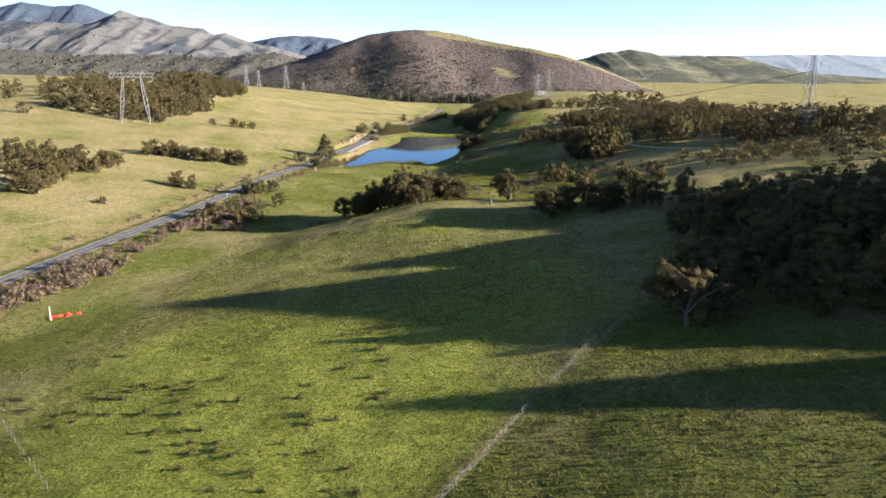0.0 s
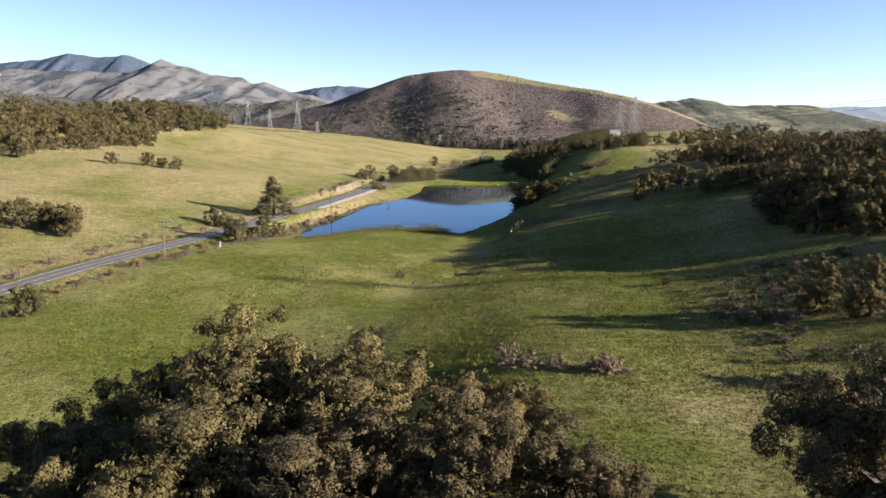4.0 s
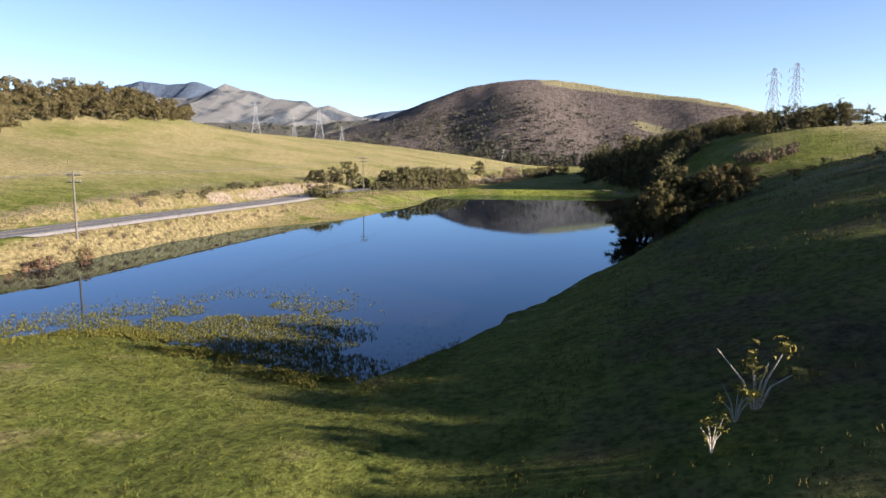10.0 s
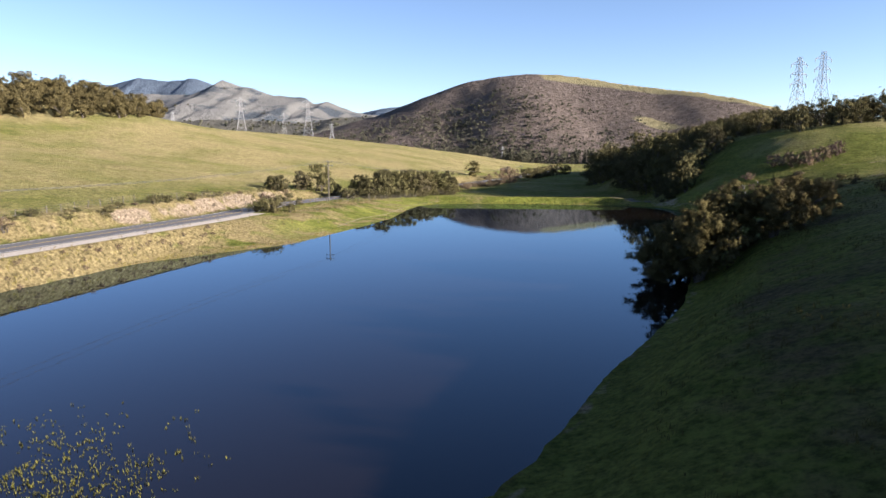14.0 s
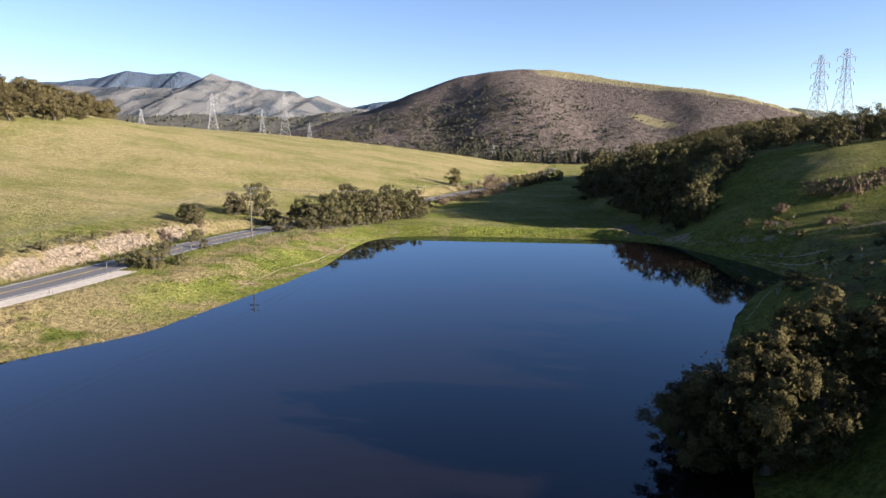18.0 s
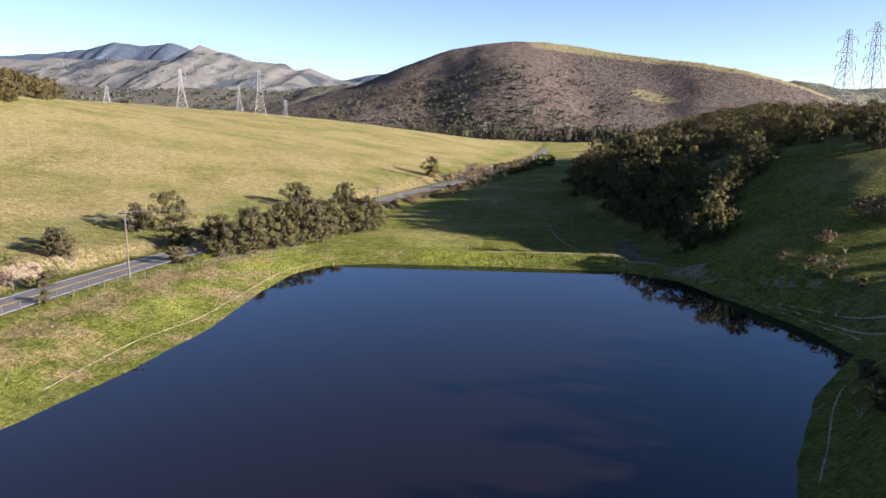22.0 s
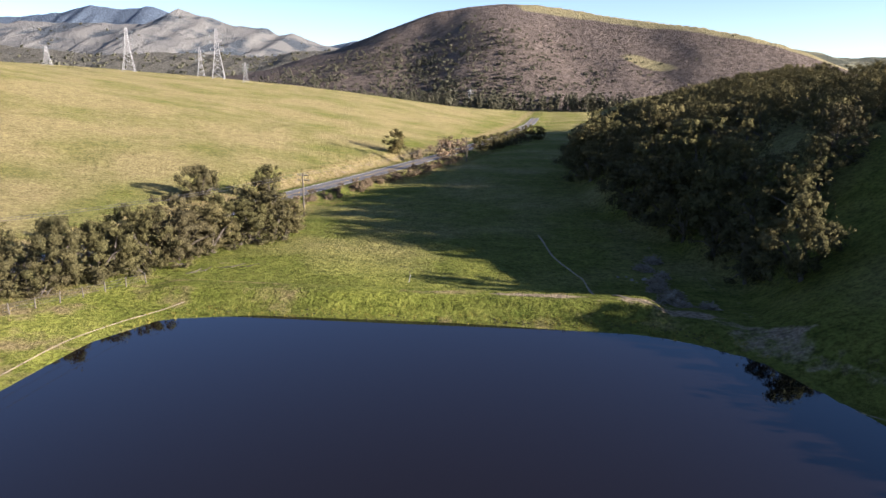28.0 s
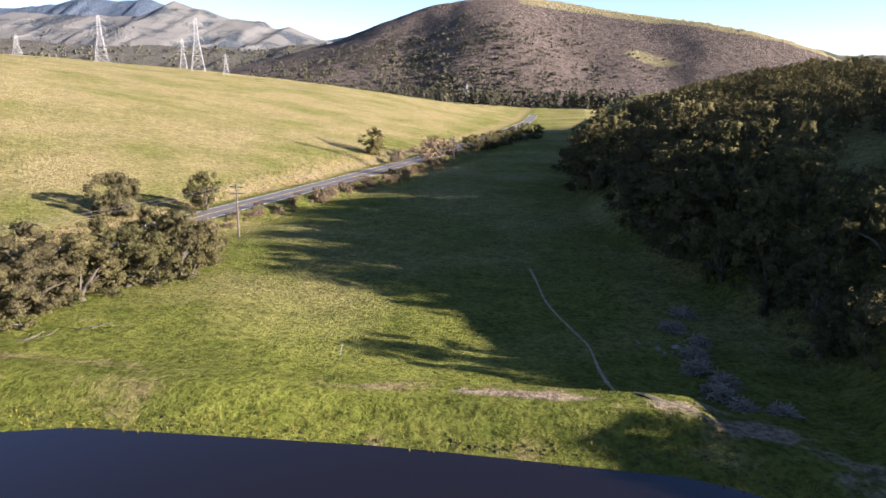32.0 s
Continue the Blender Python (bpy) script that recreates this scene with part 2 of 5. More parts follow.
# ---- noise on arrays ----
def lattice(ix, iy, seed):
    h = (ix * 374761393 + iy * 668265263 + seed * 974634777) & 0xFFFFFFFF
    h = ((h ^ (h >> 13)) * 1274126177) & 0xFFFFFFFF
    return ((h ^ (h >> 16)) & 0xFFFF) / 65535.0


def value_noise(x, y, seed=0):
    x, y = np.asarray(x, float), np.asarray(y, float)
    ix, iy = np.floor(x).astype(np.int64), np.floor(y).astype(np.int64)
    fx, fy = x - ix, y - iy
    fx, fy = fx * fx * (3 - 2 * fx), fy * fy * (3 - 2 * fy)
    a = lattice(ix, iy, seed) * (1 - fx) + lattice(ix + 1, iy, seed) * fx
    b = lattice(ix, iy + 1, seed) * (1 - fx) + lattice(ix + 1, iy + 1, seed) * fx
    return a * (1 - fy) + b * fy


def fbm(x, y, octaves=4, seed=0):
    s, a, total = 0.0, 0.5, 0.0
    for k in range(octaves):
        s = s + a * value_noise(x * 2 ** k, y * 2 ** k, seed + k * 17)
        total += a
        a *= 0.5
    return s / total - 0.5


def ridged(x, y, octaves=4, seed=0):
    s, a, total = 0.0, 0.5, 0.0
    for k in range(octaves):
        s = s + a * (1 - np.abs(2 * value_noise(x * 2 ** k, y * 2 ** k, seed + k * 13) - 1))
        total += a
        a *= 0.5
    return s / total


def step(a, b, x):
    t = np.clip((x - a) / (b - a), 0, 1)
    return t * t * (3 - 2 * t)


# ---- plan of the valley ----
ROAD_Y = (-400, -200, 6, 104, 189, 237, 308, 349, 385, 421, 445, 490, 543, 590, 665, 720, 800, 900, 1100, 1300)
ROAD_X = (-210, -160, -114, -93, -81, -68, -52, -46, -40, -38, -36, -31, -24, -12, 5, 14, 26, 38, 50, 60)
FOOT_Y = (-400, -60, 0, 50, 70, 100, 150, 190, 250, 270, 293, 311, 335, 377, 392, 407, 420, 440, 455, 470, 485, 500, 536, 567, 620, 673, 760, 900, 1100)
FOOT_X = (-150, -100, -72, -56, -40, -30, -12, 4, 13, 16, 21, 26, 36, 45, 50, 57, 66, 58, 51, 57, 60, 56, 48, 44, 46, 51, 62, 80, 110)
POND = [(-43, 257), (-46, 270), (-45, 293), (-41, 317), (-39, 335), (-35, 352), (-28, 363), (-20, 375), (-17, 390), (-14, 404), (-12, 420), (-12.5, 440), (-11.5, 452), (-8, 459.5),
        (1, 462), (22, 462.3), (43, 461), (48, 459), (53, 455), (59, 442), (64, 430), (66, 420), (57, 407), (50, 392), (45, 377), (41, 355), (36, 335), (30, 320), (26, 311),
        (20, 293), (16, 284), (10, 268), (3, 270), (-5, 274), (-12, 279), (-20, 278), (-28, 271), (-36, 261)]


def smooth_line(ys, xs):
    grid = np.arange(-500, 1500, 4.0)
    v = np.interp(grid, ys, xs)
    kernel = np.hanning(11)
    kernel /= kernel.sum()
    v = np.convolve(np.pad(v, 5, mode="edge"), kernel, mode="valid")
    return lambda y: np.interp(y, grid, v)


road_x, foot_x = smooth_line(ROAD_Y, ROAD_X), smooth_line(FOOT_Y, FOOT_X)
road_z = smooth_line((-400, 320, 365, 421, 480, 543, 620, 700, 900, 1300), (4.5, 3.5, 3.3, 3.0, 1.4, -0.6, -1.2, -2.0, -4.0, -7.0))
floor_z = smooth_line((-400, -50, 150, 230, 262, 310, 360, 440, 462, 474, 482, 690, 1000, 1400), (4.0, 3.6, 2.6, 1.2, 0.5, 2.6, 2.8, 2.6, 1.2, -0.9, -1.2, -2.0, -5.0, -9.0))
right_h = smooth_line((-400, 120, 190, 250, 340, 456, 484, 520, 560, 620, 700, 1000, 1400), (95, 90, 58, 37, 27, 19, 26, 26, 27, 33, 38, 34, 20))
right_s = smooth_line((-400, -10, 50, 100, 150, 190, 250, 340, 380, 405, 440, 456, 484, 520, 580, 700, 1000), (0.13, 0.135, 0.195, 0.185, 0.195, 0.205, 0.34, 0.43, 0.42, 0.3, 0.28, 0.4, 1.35, 1.25, 0.65, 0.55, 0.4))


def pond_distance(x, y):
    """Distance to the shore: positive on land, negative on the water."""
    x, y = np.asarray(x, float), np.asarray(y, float)
    best, inside = np.full(x.shape, 1e9), np.zeros(x.shape, bool)
    for (ax, ay), (bx, by) in zip(POND, POND[1:] + POND[:1]):
        dx, dy = bx - ax, by - ay
        t = np.clip(((x - ax) * dx + (y - ay) * dy) / (dx * dx + dy * dy), 0, 1)
        best = np.minimum(best, np.hypot(x - ax - t * dx, y - ay - t * dy))
        cross = (ay > y) != (by > y)
        inside ^= cross & (x < (bx - ax) * (y - ay) / (by - ay + 1e-12) + ax)
    return np.where(inside, -best, best)


def height(x, y):
    x, y = np.asarray(x, float), np.asarray(y, float)
    rx, rz, fx, fz = road_x(y), road_z(y), foot_x(y), floor_z(y)
    # valley floor between road and foot of the right-hand slope
    t = np.clip((x - rx - 5) / np.maximum(fx - rx - 5, 8), 0, 1)
    z = rz - 0.6 + (fz - rz + 0.6) * step(0, 0.8, t)
    # right-hand slope
    e = np.maximum(x - fx, 0)
    e = e * e / (e + 3 + 9 * step(270, 230, y))
    hh, ss = right_h(y), right_s(y)
    z = z + hh * (1 - np.exp(-ss * e / hh))
    # left-hand grass hill and the wooded hill behind it
    d = np.maximum(rx - 7 - x, 0)
    sl = (0.15 + 0.04 * step(470, 640, y)) * (1 - 0.75 * step(930, 1180, y))
    top = 58 * (1 - 0.6 * step(1000, 1500, y))
    left = top * (1 - np.exp(-sl * d / top)) + 12 * np.exp(-((x + 255) / 85) ** 2 - ((y - 610) / 120) ** 2)
    left = left + 10 * np.exp(-((x + 268) / 42) ** 2 - ((y - 430) / 95) ** 2)
    bank = 2.4 * step(0.4, 3.2, d) * step(300, 350, y) * (1 - step(440, 480, y)) + 1.5 * step(1, 6, d) * step(540, 570, y) * (1 - step(640, 690, y))
    z = z + left + bank
    # unevenness away from the road
    off = step(7, 30, np.abs(x - rx))
    z = z + off * (1.6 * fbm(x / 38, y / 38, 4, 3) + 0.5 * fbm(x / 7, y / 7, 3, 8))
    far = step(150, 700, np.abs(x))
    z = z + far * 10 * fbm(x / 220, y / 220, 4, 21)
    # flat-topped knoll under the oak clump
    z = z + 4.5 * np.exp(-((x - 2) / np.where(x < 2, 50, 22)) ** 2 - ((y - 50) / np.where(y < 50, 32, 44)) ** 2)
    # gentle shelf on the sunlit slope, steeper again below the woods
    z = z - np.interp(y, (35, 70, 110, 150, 200, 228, 250), (0, 2.6, 3.6, 3.6, 3.6, 2.0, 0)) * step(16, 62, x) * (1 - step(62, 135, x))
    z = z + 2.2 * np.exp(-((x - 19) / 17) ** 2 - ((y - 102) / 19) ** 2)
    # hummocks at the foot of the shelf
    z = z + 1.5 * fbm(x / 4.2, y / 4.2, 3, 44) * np.exp(-((x - 16) / 15) ** 2 - ((y - 199) / 11) ** 2)
    # shoulder of the ridge behind the knoll above the dam
    z = z + 3 * step(114, 150, x) * step(385, 420, y) * (1 - step(440, 470, y))
    # the ridge falls away again beyond its crest
    z = z - 0.75 * np.maximum(0, z) * step(185, 520, x) * step(-20, 60, y) * (1 - step(900, 1500, y))
    # unseen hill added to the east, its crest drawn to cast the field's shadows
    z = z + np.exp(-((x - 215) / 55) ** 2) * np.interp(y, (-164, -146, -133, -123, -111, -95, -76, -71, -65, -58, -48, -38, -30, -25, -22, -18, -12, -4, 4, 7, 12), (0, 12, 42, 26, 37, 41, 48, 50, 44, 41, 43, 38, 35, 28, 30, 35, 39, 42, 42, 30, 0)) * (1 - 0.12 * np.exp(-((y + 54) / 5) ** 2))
    z = z - 0.6 * np.exp(-((x - rx - 11) / 5) ** 2) * step(505, 530, y) * (1 - step(690, 720, y))
    # road bed
    lay = 1.9 * step(300, 316, y) * (1 - step(388, 404, y)) * (x > rx)
    bed = 1 - step(4.8 + lay, 8.0 + lay, np.abs(x - rx))
    z = z * (1 - bed) + (rz - 0.12) * bed
    # pond and its earth dam
    sd = pond_distance(x, y)
    wide = 12 - 4 * step(5, 20, x) + 26 * step(300, 270, y) * step(18, 0, x)
    west = step(0, -14, x) * step(296, 312, y)
    w = np.maximum(step(0.3 * west, 1, np.clip(sd / (wide + 2 * west), 0, 1)), bed)
    shore = (0.16 - 0.07 * west) * np.clip(sd, 0, 40) * (1 - 0.75 * step(300, 270, y) * step(18, 0, x))
    z = np.where(sd < 0, np.maximum(0.14 * sd, -1.8), shore * (1 - w) + z * w)
    z = z + np.where((sd < 0) & (y < 300), 0.12 * step(-16, 0, sd) + 0.35 * fbm(x / 5, y / 5, 3, 4) * step(-24, -2, sd), 0)
    dam = step(461.8, 466.0, y) * (1 - step(469.0, 475, y)) * step(-22, -10, x) * (1 - step(44, 52, x))
    z = np.maximum(z, np.where((sd > 0) & (dam > 0.001), 3.4 * dam - 1.7, -9))
    return z + np.maximum(0, np.hypot(x, y - 300) - 1600) * -0.004


def ground_z(x, y):
    return float(height(np.array([x]), np.array([y]))[0])


def spread(fine0, fine1, gap, far, grow=1.13):
    mid = list(np.arange(fine0, fine1 + gap / 2, gap))
    lo, hi, g = [], [], gap
    while (lo[-1] if lo else fine0) > -far:
        g *= grow
        lo.append((lo[-1] if lo else fine0) - g)
    g = gap
    while (hi[-1] if hi else fine1) < far:
        g *= grow
        hi.append((hi[-1] if hi else fine1) + g)
    return np.array(lo[::-1] + mid + hi)


def grid_faces(nx, ny):
    i = np.arange(nx * ny).reshape(ny, nx)
    return np.stack([i[:-1, :-1].ravel(), i[:-1, 1:].ravel(), i[1:, 1:].ravel(), i[1:, :-1].ravel()], 1)


def set_attr(ob, name, values):
    a = ob.data.attributes.new(name, "FLOAT", "POINT")
    a.data.foreach_set("value", np.asarray(values, np.float32).ravel())


def build_ground():
    xs, ys = spread(-130, 130, 1.4, 9000), spread(-190, 700, 2.0, 9000)
    gx, gy = np.meshgrid(xs, ys)
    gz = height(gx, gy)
    ob = mesh_object("ground", np.stack([gx, gy, gz], -1).reshape(-1, 3), grid_faces(len(xs), len(ys)), GRASSLAND, smooth=True)
    tagged(ob, "rolling winter grassland, green in the valley, straw-coloured on the slopes", "ground", kind="structure")
    sd, dr = pond_distance(gx, gy), gx - road_x(gy)
    lft = step(-8, -40, dr)
    dry = 0.35 + 0.30 * lft + 0.25 * step(30, 110, gx) - 0.25 * np.exp(-(sd / 18) ** 2)
    straw = 0.42 * np.exp(-((np.abs(dr) - 9) / 5.5) ** 2) + 0.12 * lft * step(-90, -20, dr)
    bare = (0.45 + 1.7 * fbm(gx / 6, gy / 6, 3, 12)) * np.exp(-((dr + 9.0) / 1.9) ** 2) * step(340, 370, gy) * (1 - step(430, 460, gy))
    bare = bare + 0.42 * np.exp(-((dr + 9.5) / 3.0) ** 2) * step(540, 570, gy) * (1 - step(650, 680, gy))
    mud_and_shade = 0.5 * np.exp(-((sd + 0.6) / 1.2) ** 2) * step(-12, 8, gx) + step(-1.5, -6, sd) + 0.06 * step(292, 280, gy) * step(10, 0, np.abs(sd))
    straw = straw + 0.35 * np.exp(-((sd - 1.5) / 2.5) ** 2) * step(-10, -25, gx)
    bare = bare + 0.5 * np.exp(-((sd - 0.4) / 0.9) ** 2) * step(8, 20, gx) * step(440, 425, gy)
    # dark mud tone spread over the sunless bank, deepening its shade by colour
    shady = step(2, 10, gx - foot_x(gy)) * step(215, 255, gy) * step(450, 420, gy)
    mud_and_shade = mud_and_shade + shady * (0.5 + 0.6 * fbm(gx / 7, gy / 7, 4, 93))
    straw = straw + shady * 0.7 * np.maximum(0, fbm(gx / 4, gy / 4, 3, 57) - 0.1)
    straw = straw + 0.16 * step(3, 6, dr) * step(26, 16, dr) * step(395, 370, gy) * step(215, 245, gy) + 0.3 * step(-6, -9, dr) * step(-40, -20, dr)
    fence = gx - (16 + 0.74 * (gy + 102))
    low = step(20, -40, gy)
    dry = dry + low * (-0.2 * step(-2, 6, fence) - 0.45 * np.exp(-((gx + 22) / 26) ** 2 - ((gy + 105) / 34) ** 2))
    furrow = 0.45 * step(-75, -40, gy) * step(52, 34, gy) * step(-75, -45, gx) * step(60, 30, gx) + low * step(2, 8, fence)
    dry = dry + 0.1 * furrow
    straw = straw + 0.75 * low * np.exp(-(fence / 0.9) ** 2) * step(-134, -128, gy)
    fresh_and_sunlit = low * step(2, -6, fence) * 0.95 * np.exp(-((gx + 22) / 40) ** 2 - ((gy + 105) / 45) ** 2)
    dry = dry + 0.28 * step(-75, -50, gy) * step(60, 30, gy) * step(-70, -50, gx) * step(60, 30, gx)
    # vivid pond banks, then the sunlit valley floor painted lighter than the shaded slope
    fresh_and_sunlit = fresh_and_sunlit + 0.42 * step(370, 400, gy) * step(520, 470, gy) * step(-4, 4, gx - road_x(gy) - 10) * step(60, 30, gx) + 0.3 * step(60, 90, gy) * step(262, 230, gy) * step(12, 20, dr) * step(20, -10, gx - foot_x(gy))
    # knoll grass lightened by colour, standing in for sun that only grazes it
    fresh_and_sunlit = fresh_and_sunlit + 0.5 * step(-85, -60, gy) * step(60, 20, gy) * step(-75, -50, gx) * step(60, 30, gx)
    dry = dry + 0.14 * step(360, 385, gy) * step(470, 455, gy) * step(6, 10, dr) * step(0, -8, gx)
    banks = np.maximum(step(459, 463, gy) * step(478, 472, gy) * step(-24, -12, gx) * step(54, 46, gx), step(340, 370, gy) * step(475, 460, gy) * step(5, 8, dr) * step(-2, -8, gx))
    straw = straw + banks * (0.28 + 1.5 * fbm(gx / 4.5, gy / 3, 3, 66))
    crest = np.exp(-((gy - 467.2) / 1.3) ** 2) * step(-16, -8, gx) * step(48, 44, gx)
    bare = bare + crest * (0.12 + 1.7 * fbm(gx / 5, gy / 2, 3, 88)) + 0.5 * np.exp(-((gx + 11) / 2.2) ** 2 - ((gy - 482) / 1.5) ** 2)
    straw = straw + step(205, 225, gy) * step(282, 268, gy) * step(-60, -50, gx) * step(26, 16, gx) * (0.12 + 1.3 * fbm(gx / 5, gy / 4, 3, 29))
    mud_and_shade = mud_and_shade + 0.75 * np.exp(-((gx + 4) / 3.2) ** 2 - ((gy - 193) / 1.6) ** 2) + 0.4 * np.exp(-((gx - 3) / 2.5) ** 2 - ((gy - 193.5) / 2) ** 2)
    rut = np.exp(-((gx - 88) / 30) ** 2 - ((gy - 455) / 45) ** 2)
    dry = dry - 0.2 * rut
    pale = np.exp(-((gx + 44) / 7) ** 2 - ((gy - 402) / 34) ** 2)
    bare = bare + 0.3 * pale * step(-4, -7, dr)
    for line, wide, much in (((42, 545, 48.5, 524, 51.5, 508, 53, 497, 56, 487, 57, 477, 56.5, 468), 1.0, 0.48), ((52, 459, 58, 452, 63, 444, 68, 437, 80, 433, 95, 428), 2.4, 0.52), ((50, 466, 44, 466.5, 36, 468, 28, 468.5), 1.0, 0.54), ((47, 470, 53, 464, 58, 458), 2.2, 0.57), ((88, 452, 100, 447, 120, 440), 1.4, 0.54)):
        pts = list(zip(line[::2], line[1::2]))
        best = np.full(gx.shape, 1e9)
        for (ax, ay), (bx, by) in zip(pts, pts[1:]):
            t = np.clip(((gx - ax) * (bx - ax) + (gy - ay) * (by - ay)) / ((bx - ax) ** 2 + (by - ay) ** 2), 0, 1)
            best = np.minimum(best, np.hypot(gx - ax - t * (bx - ax), gy - ay - t * (by - ay)))
        bare = bare + much * np.exp(-(best / wide) ** 2)
    for n, v in (("dry", dry), ("straw", straw), ("bare", bare), ("mud_and_shade", mud_and_shade), ("fresh_and_sunlit", fresh_and_sunlit), ("furrow", np.clip(furrow, 0, 1))):
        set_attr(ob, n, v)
    return ob


def build_pond():
    pts = [Vector((x, y)) for x, y in POND]
    c = Vector((5, 370))
    bm = bmesh.new()
    vs = [bm.verts.new((p.x + (p - c).normalized().x * 4, p.y + (p - c).normalized().y * 4, 0)) for p in pts]
    bm.faces.new(vs[::-1])
    bmesh.ops.triangulate(bm, faces=bm.faces[:])
    me = bpy.data.meshes.new("water")
    bm.to_mesh(me)
    bm.free()
    me.materials.append(WATER)
    return tagged(new("water", me), "still dark-blue pond mirroring the sky and the hill", "water", kind="structure")


def ribbon(name, material, side0, side1, y0, y1, lift, dash=None, parent=None, label=""):
    """A strip that follows the road between two offsets from its middle."""
    verts, faces = [], []
    y = y0
    while y < y1:
        n = 3 if not dash else 2
        seg = (dash[0] if dash else 6.0)
        ya = [y + seg * k / (n - 1) for k in range(n)]
        for k, v in enumerate(ya):
            x = float(road_x(v))
            s = (float(road_x(v + 1)) - float(road_x(v - 1))) / 2
            ln = math.hypot(1, s)
            for o in (side0, side1):
                verts.append((x + o / ln, v - o * s / ln, float(road_z(v)) + lift))
            if k:
                b = len(verts) - 4
                faces.append((b, b + 1, b + 3, b + 2))
        y += seg + (dash[1] if dash else 0)
    return mesh_object(name, verts, faces, material, parent, label)


def build_road():
    road = ribbon("road", ASPHALT, -3.4, 3.4, -300, 1000, 0.0)
    tagged(road, "two-lane grey asphalt country road along the pond", "road", kind="structure")
    for o in (-0.16, 0.10):
        ribbon("centre_line", YELLOW_PAINT, o, o + 0.10, -300, 1000, 0.006, parent=road, label="yellow painted centre line")
    for o in (-3.1, 2.98):
        ribbon("edge_line", WHITE_PAINT, o, o + 0.13, -300, 1000, 0.006, parent=road, label="white painted edge line")
    lay = ribbon("gravel_shoulder", GRAVEL, 3.45, 6.6, 312, 392, -0.03)
    tagged(lay, "pale gravel pull-out beside the asphalt road", "road shoulder", kind="structure")


# ---- distant hills ----
HILL_X = (-900, -560, -400, -300, -250, -200, -150, -100, -50, 0, 50, 100, 150, 200, 250, 300, 350, 400, 450, 500, 560, 650, 1000)
HILL_Z = (0, 14, 42, 69, 83, 104, 122, 136, 143, 146, 147, 138, 126, 115, 105, 93, 79, 62, 42, 22, 4, -10, -20)


def build_big_hill():
    xs, ys = np.arange(-900, 1001, 9.0), np.arange(1160, 2250, 9.0)
    gx, gy = np.meshgrid(xs, ys)
    ridge = np.interp(gx, HILL_X, HILL_Z)
    crest = 1600 - 220 * step(50, 400, gx)
    spur = 1 + 0.13 * np.exp(-((gx + 10) / 75) ** 2) - 0.06 * np.exp(-((gx + 115) / 60) ** 2) + 0.05 * np.exp(-((gx - 280) / 60) ** 2) - 0.05 * np.exp(-((gx - 215) / 40) ** 2)
    up = np.clip((gy - 1195) / (crest - 1195), 0, 1.0)
    front = np.clip(up ** 1.05 * (1 + (spur - 1) * 1.6 * (1 - up) * 2), 0, 1.0)
    back = np.clip((crest + 600 - gy) / 600, 0, 1) ** 1.2
    z = (ridge + 12) * np.minimum(front, back) - 12
    body = np.clip(ridge / 60, 0, 1) * np.minimum(1, up * 3)
    z = z + body * (14 * (ridged(gx / 140 + gy / 600, gy / 420, 4, 5) - 0.62) * (1 - up * 0.8) + 5 * fbm(gx / 40, gy / 40, 4, 2))
    mat = hill_material("chaparral_hill", (0.15, 0.125, 0.108), (0.24, 0.215, 0.12), (0.22, 0.165, 0.15))
    ob = mesh_object("hill", np.stack([gx, gy, z], -1).reshape(-1, 3), grid_faces(len(xs), len(ys)), mat, smooth=True)
    tagged(ob, "large rounded hill covered in brown chaparral with a grassy top", "hill", kind="structure")
    top = step(0.80, 0.97, np.minimum(front, 1)) * step(-20, 60, gx)
    glade = np.exp(-((gx - 190) / 48) ** 2 - ((up - 0.5 + 0.0012 * (gx - 190)) / 0.075) ** 2)
    set_attr(ob, "grass", np.maximum(0.75 * top, 0.8 * glade))
    set_attr(ob, "soil", 0.45 * np.exp(-((gx - 250) / 55) ** 2 - ((up - 0.6) / 0.17) ** 2) + 0.2 * np.exp(-((gx - 40) / 110) ** 2 - ((up - 0.35) / 0.08) ** 2))

    def at(x, y):
        return z[np.clip(((np.asarray(y) - 1160) / 9).round().astype(int), 0, len(ys) - 1), np.clip(((np.asarray(x) + 900) / 9).round().astype(int), 0, len(xs) - 1)]
    return at


